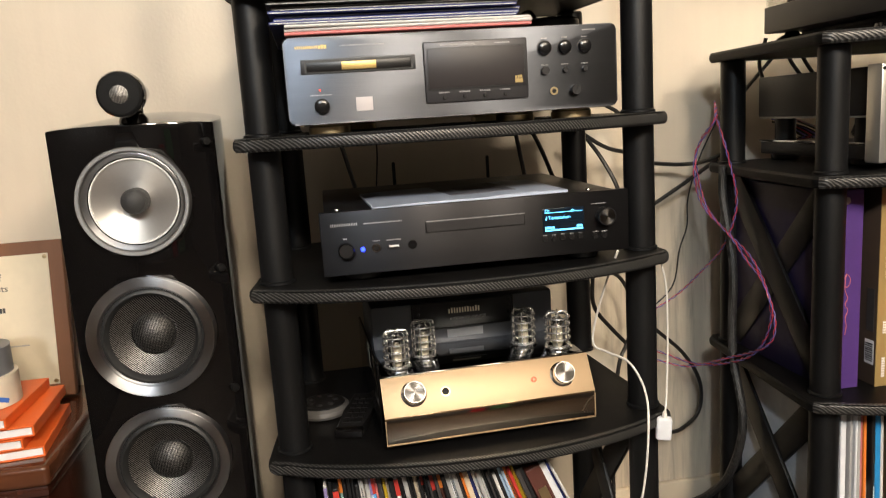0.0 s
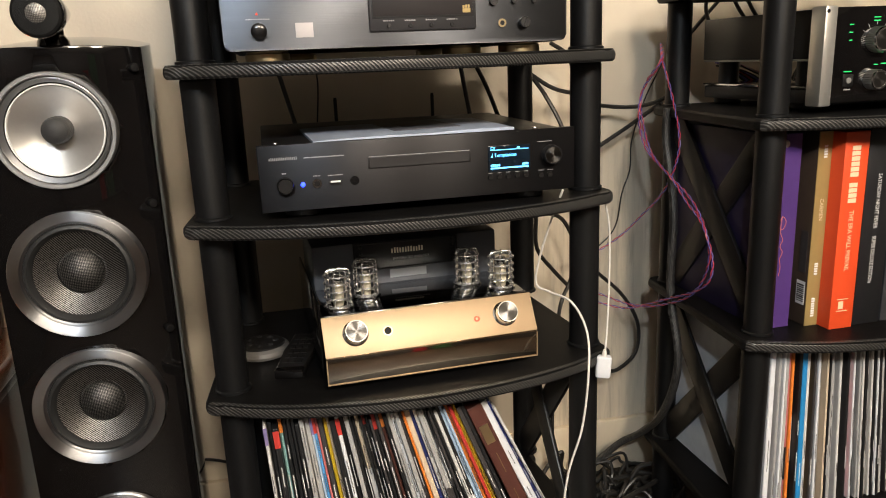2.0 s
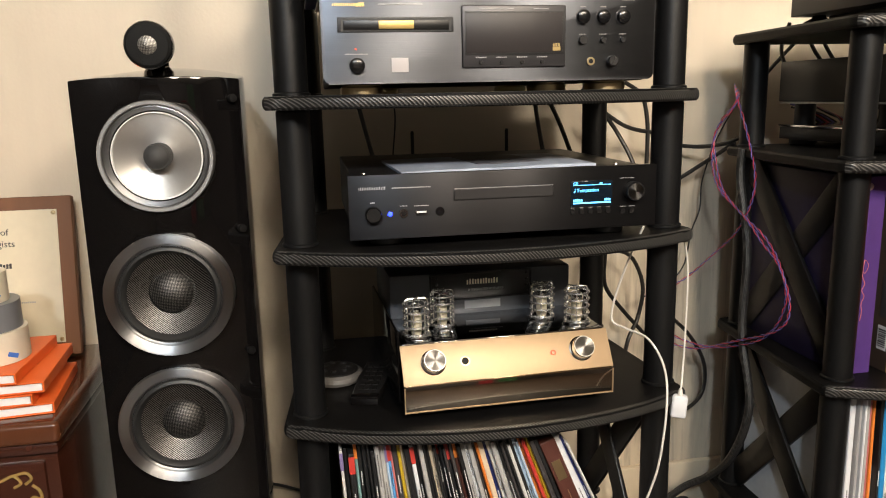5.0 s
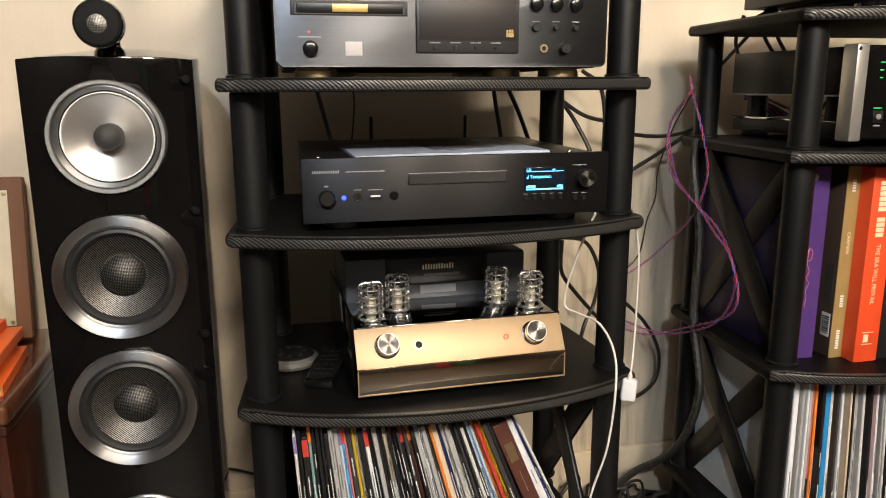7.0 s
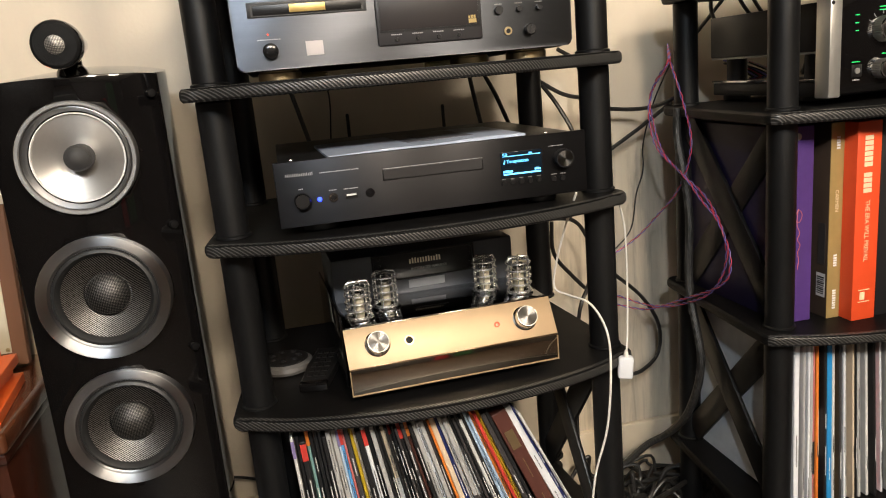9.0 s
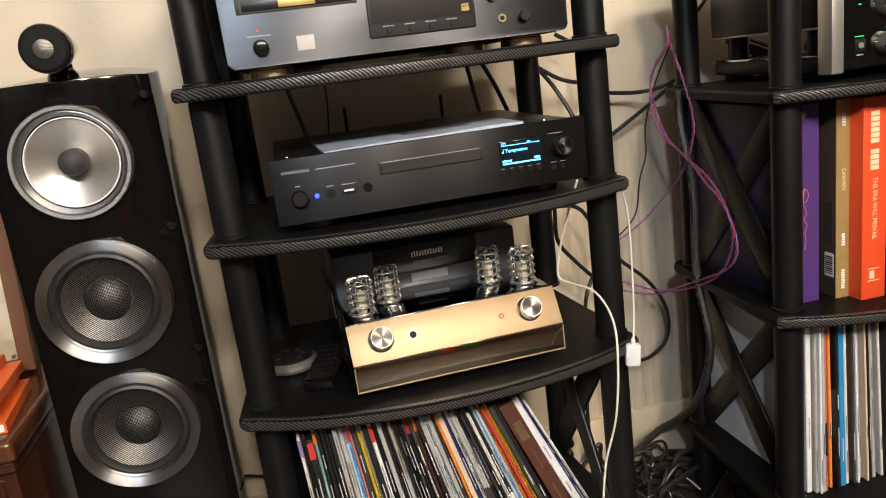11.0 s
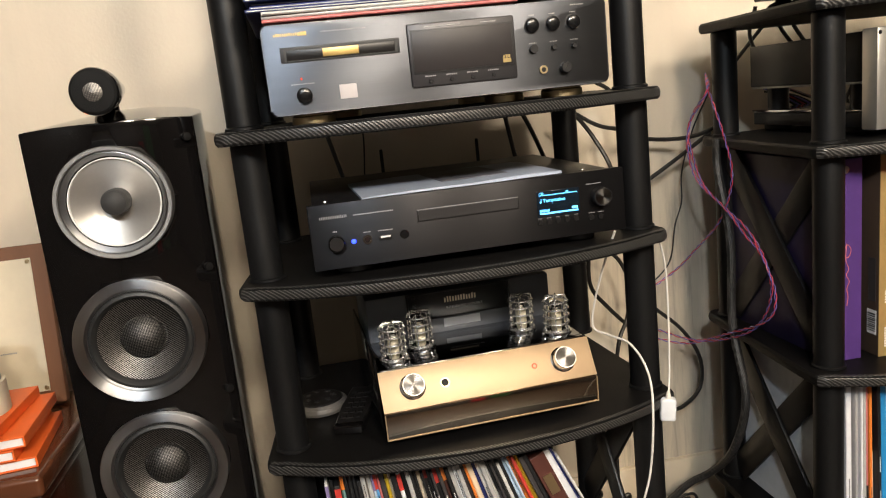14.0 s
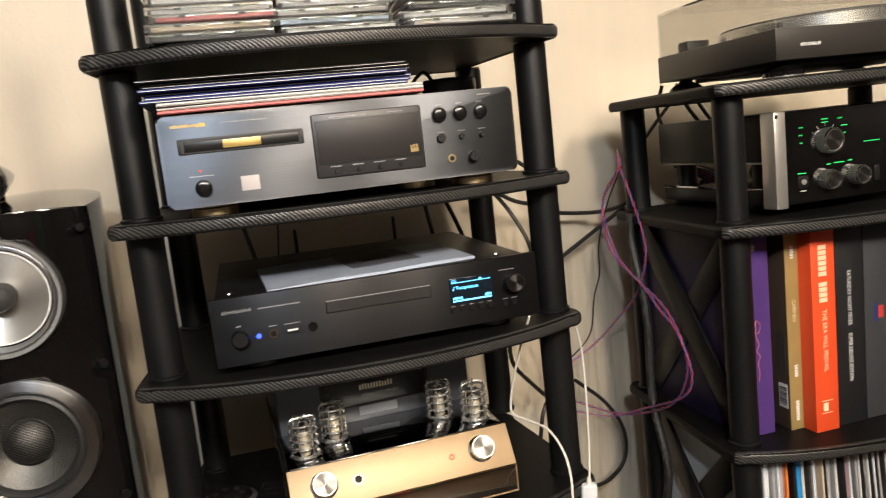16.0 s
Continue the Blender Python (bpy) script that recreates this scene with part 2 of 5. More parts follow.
def thing(name, m, label, category, group="", kind=""):
    ob = new(name)
    ob.matrix_world = m
    return tagged(ob, label, category, group, kind)


def part(name, bm, mat, parent=None, label="", m=None, smooth=True):
    me = bpy.data.meshes.new(name)
    bmesh.ops.recalc_face_normals(bm, faces=bm.faces)
    bm.to_mesh(me)
    bm.free()
    if smooth:
        me.polygons.foreach_set("use_smooth", [True] * len(me.polygons))
        me.set_sharp_from_angle(angle=radians(25))
    me.materials.append(mat)
    ob = new(name, me)
    if m is not None:
        ob.matrix_world = m
    if parent is not None:
        ob.parent = parent
    return tagged(ob, label)


def same(name, source, parent, m):
    """Another piece on the same mesh."""
    ob = new(name, source.data)
    ob.matrix_world = m
    ob.parent = parent
    return ob


def box(x0, y0, z0, x1, y1, z1, bevel=0.0, seg=2, bm=None):
    own = bmesh.new()
    bmesh.ops.create_cube(own, size=1)
    bmesh.ops.scale(own, vec=(x1 - x0, y1 - y0, z1 - z0), verts=own.verts)
    bmesh.ops.translate(own, vec=((x0 + x1) / 2, (y0 + y1) / 2, (z0 + z1) / 2), verts=own.verts)
    if bevel:
        bmesh.ops.bevel(own, geom=own.edges[:], offset=bevel, segments=seg, profile=0.5, affect="EDGES")
    return merge(bm, own)


def merge(bm, own):
    if bm is None:
        return own
    me = bpy.data.meshes.new("tmp")
    own.to_mesh(me)
    own.free()
    bm.from_mesh(me)
    bpy.data.meshes.remove(me)
    return bm


def lathe(profile, seg=48, axis="y", at=(0, 0, 0), bm=None, cap=True):
    """Turns (radius, height) rows round an axis; for y, height runs towards the front."""
    own = bmesh.new()
    rings = []
    for r, h in profile:
        ring = []
        for i in range(seg if r > 1e-6 else 1):
            a = 2 * math.pi * i / seg
            c, s = r * math.cos(a), r * math.sin(a)
            v = (c, -h, s) if axis == "y" else (c, s, h) if axis == "z" else (h, c, s)
            ring.append(own.verts.new((v[0] + at[0], v[1] + at[1], v[2] + at[2])))
        rings.append(ring)
    for a, b in zip(rings, rings[1:]):
        for i in range(seg):
            j = (i + 1) % seg
            if len(a) == 1 and len(b) == 1:
                continue
            if len(a) == 1:
                own.faces.new((a[0], b[i], b[j]))
            elif len(b) == 1:
                own.faces.new((a[i], a[j], b[0]))
            else:
                own.faces.new((a[i], a[j], b[j], b[i]))
    for ring in (rings[0], rings[-1]):
        if cap and len(ring) > 2:
            own.faces.new(ring)
    return merge(bm, own)


def smooth_line(points, steps=8):
    p = [Vector(q) for q in points]
    p = [p[0] * 2 - p[1]] + p + [p[-1] * 2 - p[-2]]
    out = []
    for i in range(1, len(p) - 2):
        for k in range(steps):
            t = k / steps
            a, b, c, d = p[i - 1:i + 3]
            out.append(0.5 * ((2 * b) + (c - a) * t + (2 * a - 5 * b + 4 * c - d) * t * t + (3 * b - a - 3 * c + d) * t ** 3))
    return out + [p[-2]]


def sweep(line, r, seg=8, bm=None):
    own = bmesh.new()
    rings, up = [], Vector((0.3, 0.2, 1)).normalized()
    for i, q in enumerate(line):
        d = (line[min(i + 1, len(line) - 1)] - line[max(i - 1, 0)]).normalized()
        u = (up - d * up.dot(d))
        u = u.normalized() if u.length > 1e-3 else d.orthogonal().normalized()
        up = u
        w = d.cross(u)
        rings.append([own.verts.new(q + (u * math.cos(2 * math.pi * k / seg) + w * math.sin(2 * math.pi * k / seg)) * r) for k in range(seg)])
    for a, b in zip(rings, rings[1:]):
        for k in range(seg):
            own.faces.new((a[k], a[(k + 1) % seg], b[(k + 1) % seg], b[k]))
    own.faces.new(rings[0])
    own.faces.new(rings[-1])
    return merge(bm, own)


def prism(outline, z0, z1, bevel=0.0, seg=3, bm=None):
    own = bmesh.new()
    low = [own.verts.new((x, y, z0)) for x, y in outline]
    high = [own.verts.new((x, y, z1)) for x, y in outline]
    n = len(outline)
    own.faces.new(low)
    own.faces.new(high)
    for i in range(n):
        own.faces.new((low[i], low[(i + 1) % n], high[(i + 1) % n], high[i]))
    if bevel:
        edges = [e for e in own.edges if abs(e.verts[0].co.z - e.verts[1].co.z) < 1e-6]
        bmesh.ops.bevel(own, geom=edges, offset=bevel, segments=seg, profile=0.5, affect="EDGES")
    return merge(bm, own)


def letters(string, size, mat, parent, m, label="", depth=0.0002, align="LEFT", stretch=1.0):
    cu = bpy.data.curves.new("lettering", "FONT")
    cu.body, cu.size, cu.extrude, cu.align_x, cu.resolution_u = string, size, depth, align, 2
    tmp = bpy.data.objects.new("lettering", cu)
    scene.collection.objects.link(tmp)
    me = bpy.data.meshes.new_from_object(tmp.evaluated_get(bpy.context.evaluated_depsgraph_get()))
    bpy.data.objects.remove(tmp)
    bpy.data.curves.remove(cu)
    me.materials.clear()
    me.materials.append(mat)
    me.transform(Matrix.Diagonal((stretch, 1, 1, 1)))
    ob = new("lettering", me)
    ob.matrix_world = m
    ob.parent = parent
    return tagged(ob, label)


def bars(x0, z0, width, height, count, y, bm=None, gap=0.25, seed=1):
    """A row of small upright strokes that stands for print too small to read."""
    rng = random.Random(seed)
    bm = bm or bmesh.new()
    pitch = width / count
    for i in range(count):
        h = height * rng.uniform(0.75, 1)
        bm = box(x0 + i * pitch, y - 0.0004, z0, x0 + (i + 1 - gap) * pitch, y, z0 + h, bm=bm)
    return bm


# ---- the room ----
WALL_Y = 0.52


def slab(name, a, b, mat, label):
    return tagged(part(name, box(*a, *b), mat, None), label, name.split("_")[0], kind="structure")


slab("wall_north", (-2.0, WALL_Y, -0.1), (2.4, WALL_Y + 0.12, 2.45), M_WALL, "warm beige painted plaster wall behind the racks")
# Unseen closing walls, darkened so polished faces mirror little light.
slab("wall_south", (-2.0, -5.12, -0.1), (2.4, -5.0, 2.45), M_DARKWALL, "unseen wall behind the viewer, dark brown to keep reflections low")
slab("wall_west", (-2.12, -5.12, -0.1), (-2.0, WALL_Y + 0.12, 2.45), M_DARKWALL, "unseen side wall, dark brown to keep reflections low")
slab("wall_east", (2.4, -5.12, -0.1), (2.52, WALL_Y + 0.12, 2.45), M_DARKWALL, "unseen side wall, dark brown to keep reflections low")
slab("ceiling", (-2.12, -5.12, 2.45), (2.52, WALL_Y + 0.12, 2.55), M_CEIL, "plain tan painted ceiling")
slab("floor", (-2.0, -5.0, -0.1), (2.4, WALL_Y, 0.0), M_FLOOR, "dark brown wooden floor under the racks")
base = part("baseboard", box(-2.0, WALL_Y - 0.016, 0.0, 2.4, WALL_Y - 0.0005, 0.13, 0.004), M_TRIM)
tagged(base, "tan painted baseboard along the wall", "baseboard", kind="structure")



def curtain(x0, x1, y, z0, z1, mat, label):
    """Hanging cloth in soft upright folds, seen only in polished faces."""
    bm = bmesh.new()
    n = 48
    rows = []
    for z in (z0, z1):
        for back in (0.0, 0.006):
            rows.append([bm.verts.new((x0 + (x1 - x0) * i / n, y - back + 0.03 * math.sin(i * 1.1) + 0.012 * math.sin(i * 2.7), z)) for i in range(n + 1)])
    for a, b in ((0, 2), (1, 3), (0, 1), (2, 3)):
        for i in range(n):
            bm.faces.new((rows[a][i], rows[a][i + 1], rows[b][i + 1], rows[b][i]))
    return tagged(part("curtain", bm, mat, None), label, "curtain")


curtain(1.25, 1.75, -4.93, 0.02, 2.3, material("green_cloth", (0.03, 0.10, 0.035), 0.8, 0, 0.15, 30), "dark green cloth curtain mirrored in the polished cabinet")
curtain(0.75, 1.1, -4.93, 0.02, 1.1, material("red_cloth", (0.32, 0.02, 0.025), 0.8, 0, 0.15, 30), "deep red cloth hanging mirrored in the polished cabinet")

# ---- racks ----
POST_R = 0.0225


def shelf_outline(half, grow=0.0):
    """Bowed front, rounded ears beyond the posts, sides drawn in to the back."""
    pts = []
    for i in range(25):
        u = -1 + i / 12
        pts.append((u * (half - 0.012 + grow), -0.052 - grow + 0.055 * u * u + 0.008 * u ** 8))
    for k in range(1, 9):
        a = -math.pi / 2 + k / 8 * math.pi * 0.53
        pts.append((half - 0.012 + 0.022 * math.cos(a) + grow, 0.033 + 0.022 * math.sin(a)))
    b = half - 0.018
    for k in range(7):
        a = k / 6 * math.pi / 2
        pts.append((b - 0.02 + 0.02 * math.cos(a) + grow, 0.375 + 0.02 * math.sin(a) + grow))
    right = [p for p in pts if p[0] > 0.01]
    front = [p for p in pts if abs(p[0]) <= 0.01]
    left = [(-x, y) for x, y in reversed(right)]
    return front + right + left


def rack(name, cx, y0, levels, half, post_half, back_half, y_back, label, braces):
    """levels: tops of the shelves from the floor up."""
    th = 0.0172
    r = thing(name, pose(cx, y0, 0), label, "equipment rack")
    for z in levels:
        s = part("shelf", prism(shelf_outline(half - 0.003), z - th + 0.0015, z, 0.0), M_SHELF, r)
        rim = bmesh.new()
        o_pts = shelf_outline(half)
        n = len(o_pts)
        rows = []
        zz = z - th / 2
        # rounded wrap from the top inner edge round to the bottom inner edge
        prof = [(-0.009, th / 2 + 0.0006), (-0.003, th / 2 + 0.0004), (0.0, th * 0.3), (0.0008, 0.0), (0.0, -th * 0.3), (-0.003, -th / 2), (-0.009, -th / 2)]
        normals = []
        for i in range(n):
            a, b = Vector(o_pts[i - 1]), Vector(o_pts[(i + 1) % n])
            d = (b - a).normalized()
            normals.append(Vector((d.y, -d.x)))
        for off, dz in prof:
            rows.append([rim.verts.new((o_pts[i][0] + normals[i].x * off, o_pts[i][1] + normals[i].y * off, zz + dz)) for i in range(n)])
        side = bmesh.new()
        twin = [[side.verts.new(v.co) for v in row] for row in rows]
        for k in range(len(rows) - 1):
            for i in range(n):
                j = (i + 1) % n
                src, to = (rows, rim) if max(o_pts[i][1], o_pts[j][1]) < 0.022 else (twin, side)
                to.faces.new((src[k][i], src[k][j], src[k + 1][j], src[k + 1][i]))
        for bm in (rim, side):
            bmesh.ops.delete(bm, geom=[v for v in bm.verts if not v.link_faces], context="VERTS")
        part("edge_band", rim, M_CARBON, s, "carbon-patterned wrapped front edge")
        part("side_edge", side, M_SHELF, s)
    spans = [(0.0, levels[0] - th)] + [(a, b - th) for a, b in zip(levels, levels[1:])]
    return r, spans, th


def posts(r, spans, places, top=None):
    for px, py in places:
        for a, b in spans + ([top] if top else []):
            prof = [(POST_R * 0.9, a), (POST_R * 1.12, a + 0.0008), (POST_R * 1.12, a + 0.004), (POST_R, a + 0.0055), (POST_R, b - 0.003), (POST_R * 0.93, b)]
            part("post", lathe(prof, 32, "z", (px, py, 0)), M_POST, r)


def brace(r, x, y_a, y_b, z_a, z_b, width=0.05, slant=0.0):
    """Two flat bars crossed between a front and a back post."""
    for flip in (0, 1):
        za, zb = (z_a, z_b) if not flip else (z_b, z_a)
        d = Vector((0, y_b - y_a, zb - za))
        ln = d.length
        bm = box(-0.004, -ln / 2, -width / 2, 0.004, ln / 2, width / 2, 0.0025)
        ang = math.degrees(math.atan2(zb - za, y_b - y_a))
        part("cross_bar", bm, M_PLASTIC, r, "", pose(x + 0.005 * flip, (y_a + y_b) / 2, (z_a + z_b) / 2, ang, 0, 0) @ pose(0, 0, 0))


LV_A = [0.18, 0.527, 0.776, 0.978, 1.177]
rack_a, spans_a, TH = rack("equipment_rack", -0.0145, 0.0, LV_A, 0.2925, 0.272, 0.255, 0.352, "black open hi-fi rack with round posts and carbon-edged shelves", True)
posts(rack_a, spans_a, [(-0.2655, 0.06), (0.2725, 0.06), (-0.2435, 0.352), (0.2745, 0.352)], (1.177, 1.40))
brace(rack_a, 0.2575, 0.085, 0.33, 0.2, 0.49)
LV_B = [0.175, 0.518, 0.868, 1.075]
rack_b, spans_b, _ = rack("equipment_rack", 0.830, -0.02, LV_B, 0.312, 0.275, 0.26, 0.352, "black open hi-fi rack holding a turntable, preamplifier and box sets", True)
posts(rack_b, spans_b, [(-0.277, 0.052), (0.277, 0.052), (-0.262, 0.352), (0.262, 0.352)])
brace(rack_b, -0.271, 0.07, 0.33, 0.2, 0.49)
brace(rack_b, -0.271, 0.07, 0.33, 0.54, 0.84)

# ---- floor-standing loudspeaker ----


def loudspeaker(x, y):
    s = thing("loudspeaker", pose(x, y, 0), "glossy piano-black floorstanding loudspeaker with silver-ringed drivers", "loudspeaker")
    half = []
    for i in range(13):
        u = i / 12
        half.append((0.1095 * u, 0.031 * u * u))
    half += [(0.1103, 0.033), (0.1107, 0.05), (0.111, 0.09), (0.109, 0.15), (0.103, 0.21), (0.094, 0.27), (0.078, 0.315), (0.05, 0.338), (0.0, 0.345)]
    outline = half + [(-a, b) for a, b in reversed(half[1:-1])]
    bm = bmesh.new()
    rows = []

    def roof(px, py):
        """The roof is arched and climbs gently from the baffle to the back."""
        return 1.0022 + 0.0055 * (1 - (px / 0.111) ** 2) + 0.021 * (1 - (1 - min(1.0, max(0.0, py) / 0.3)) ** 2) * (1 - 0.55 * (px / 0.111) ** 2)

    for z in [0.03] + [0.04 + 0.0146 * k for k in range(65)]:
        sc = 0.97 if z == 0.03 else 1
        rows.append([bm.verts.new((px * sc, 0.16 + (py - 0.16) * sc, z)) for px, py in outline])
    for sc, dz in ((1, -0.0025), (0.995, 0.0), (0.97, 0.0), (0.85, 0.0), (0.65, 0.0), (0.4, 0.0), (0.15, 0.0)):
        rows.append([bm.verts.new((px * sc, 0.16 + (py - 0.16) * sc, roof(px * sc, 0.16 + (py - 0.16) * sc) + dz)) for px, py in outline])
    n = len(outline)
    for a, b in zip(rows, rows[1:]):
        for i in range(n):
            bm.faces.new((a[i], a[(i + 1) % n], b[(i + 1) % n], b[i]))
    bm.faces.new(rows[0])
    bm.faces.new(rows[-1])
    solid = part("cabinet", bm, M_GLOSS, s)
    # openings for the drivers and the port
    cut = bmesh.new()
    for cz, r in ((0.903, 0.073), (0.711, 0.084), (0.518, 0.084), (0.312, 0.06)):
        cut = lathe([(r, -0.06), (r, 0.05)], 64, "y", (0, 0, cz), cut)
    tool = part("cutter", cut, M_GLOSS)
    tool.matrix_world = s.matrix_world
    mod = solid.modifiers.new("openings", "BOOLEAN")
    mod.operation, mod.object, mod.solver = "DIFFERENCE", tool, "EXACT"
    bpy.context.view_layer.update()
    cutmesh = bpy.data.meshes.new_from_object(solid.evaluated_get(bpy.context.evaluated_depsgraph_get()))
    solid.modifiers.clear()
    solid.data = cutmesh
    bpy.data.objects.remove(tool)
    part("plinth", box(-0.13, 0.0, 0.0, 0.13, 0.33, 0.029, 0.006), M_BLACK, s)

    def driver(name, z, r, kind):
        if kind == "mid":
            ring = [(r * 0.86, -0.03), (r, -0.03), (r, 0.003), (r * 0.985, 0.0046), (r * 0.93, 0.0044), (r * 0.915, 0.003), (r * 0.905, -0.006)]
        else:
            ring = [(r * 0.80, -0.03), (r, -0.03), (r, 0.0035), (r * 0.99, 0.0048), (r * 0.975, 0.0048), (r * 0.84, 0.0012), (r * 0.825, -0.002), (r * 0.80, -0.004)]
        d = part(name, lathe(ring, 96, cap=False), M_MIDRING if kind == "mid" else M_RING, s, "turned silver trim ring", pose(0, -0.002, z))
        if kind == "mid":
            part("bevel", lathe([(r * 0.908, -0.004), (r * 0.90, 0.0012), (r * 0.885, 0.0014), (r * 0.83, -0.0046), (r * 0.82, -0.0075)], 96, cap=False), M_BEVELRING, d, "polished sloping inner ring")
            part("surround", lathe([(r * 0.83, -0.0070), (r * 0.81, -0.0095), (r * 0.795, -0.0085), (r * 0.785, -0.011)], 96, cap=False), M_RUBBER, d)
            part("cone_edge", lathe([(r * 0.796, -0.009), (r * 0.79, -0.0052), (r * 0.772, -0.0052), (r * 0.762, -0.0085)], 96, cap=False), M_WHITE, d, "pale cone rim")
            part("cone", lathe([(r * 0.775, -0.008), (r * 0.6, -0.0135), (r * 0.42, -0.0195), (r * 0.22, -0.027), (0.0, -0.03)], 96, cap=False), M_CONE, d, "brushed silver cone")
            part("phase_plug", lathe([(r * 0.235, -0.03), (r * 0.235, -0.004), (r * 0.21, 0.002), (r * 0.14, 0.0065), (r * 0.06, 0.0082), (0, 0.0085)], 48), M_PLUG, d)
        else:
            part("surround", lathe([(r * 0.84, -0.001), (r * 0.81, -0.005), (r * 0.78, 0.0), (r * 0.735, 0.002), (r * 0.69, -0.002), (r * 0.665, -0.008)], 96, cap=False), M_RUBBER, d, "black rubber surround")
            part("cone", lathe([(r * 0.67, -0.007), (r * 0.5, -0.016), (r * 0.37, -0.0215), (r * 0.355, -0.0245), (r * 0.2, -0.026)], 96, cap=False), M_WEAVE, d, "grey woven cone")
            part("dust_cap", lathe([(r * 0.335, -0.0245), (r * 0.33, -0.0175), (r * 0.27, -0.0105), (r * 0.17, -0.0058), (r * 0.07, -0.0037), (0, -0.0032)], 64), M_CAP, d, "domed woven dust cap")

    driver("midrange_driver", 0.903, 0.0748, "mid")
    driver("woofer", 0.711, 0.0868, "bass")
    driver("woofer", 0.518, 0.0868, "bass")
    part("port_throat", lathe([(0.046, -0.048), (0.044, -0.03), (0, -0.03)], 40, cap=False), M_RUBBER, s, "", pose(0, -0.001, 0.312))
    part("bass_port", lathe([(0.045, -0.05), (0.048, -0.02), (0.058, -0.001), (0.066, 0.003), (0.068, 0.001), (0.068, -0.03)], 64, cap=False), M_RING, s, "silver-rimmed bass port", pose(0, -0.001, 0.312))
    for pz in (0.978, 0.797, 0.615):
        part("grille_peg", lathe([(0.005, -0.004), (0.005, 0.004), (0.006, 0.0045), (0.006, 0.0075), (0.005, 0.009), (0, 0.0095)], 24), M_SHELF, s, "", pose(0.0995, 0.0255, pz, 0, 0, 28))
    # tweeter pod on the cabinet's roof
    pod = part("tweeter_pod", lathe([(0.0000, -0.1350), (0.0052, -0.1305), (0.0122, -0.0990), (0.0200, -0.0540), (0.0261, -0.0180), (0.0291, 0.0000), (0.0300, 0.0108), (0.0291, 0.0185)], 64), M_GLOSS, s, "", pose(0.008, -0.005, 1.047, 3, 0, 0))
    part("pod_trim", lathe([(0.0291, 0.0185), (0.0300, 0.0193), (0.0300, 0.0207), (0.0291, 0.0216)], 64, cap=False), M_CHROME, pod)
    part("pod_face", lathe([(0.0291, 0.0212), (0.0283, 0.0252), (0.0252, 0.0274), (0.0122, 0.0284), (0.0117, 0.0274), (0, 0.0305)], 64), material("black_mesh", (0.007, 0.007, 0.007), 0.6, 0, 0.2, 300, 0.4, 900, gloss=0.15), pod, "black mesh tweeter face")
    part("grille", lathe([(0.0117, 0.0281), (0.0096, 0.0293), (0.0052, 0.0302), (0, 0.034)], 40), M_MESH, pod, "silver mesh dome grille")
    part("neck", lathe([(0.022, 1.0), (0.019, 1.015), (0.014, 1.022), (0.014, 1.034)], 32, "z", (0.008, 0.03, 0)), M_GLOSS, s)
    return s


loudspeaker(-0.463, 0.085)

# ---- disc player with gold feet ----
M_BEZEL = material("dark_grey_bezel", (0.045, 0.043, 0.045), 0.4, 0.4, 0.06, 60)


def knob(name, parent, x, z, r, depth, y, mat, face=None, label=""):
    k = part(name, lathe([(r, -0.002), (r, depth - 0.0015), (r * 0.93, depth), (r * 0.86, depth), (r * 0.84, depth - 0.0004), (0, depth - 0.0004)], 40), mat, parent, label, pose(x, y, z))
    if face:
        part("knob_face", lathe([(r * 0.84, depth - 0.0008), (r * 0.82, depth + 0.0002), (0, depth + 0.0002)], 48), face, k)
    return k


def dome(name, parent, x, z, r, depth):
    """Glossy domed push button."""
    prof = [(r, -0.002), (r, depth * 0.6), (r * 0.93, depth * 0.8), (r * 0.75, depth * 0.93), (r * 0.4, depth), (0, depth * 1.01)]
    return part(name, lathe(prof, 40), M_DOME, parent, "", pose(x, 0, z))


M_DOME = material("glossy_black_button", (0.006, 0.006, 0.0065), 0.2, 0, 0.1, 60)
M_STICKER = material("dull_white_sticker", (0.46, 0.43, 0.43), 0.6, 0, 0.05, 90)


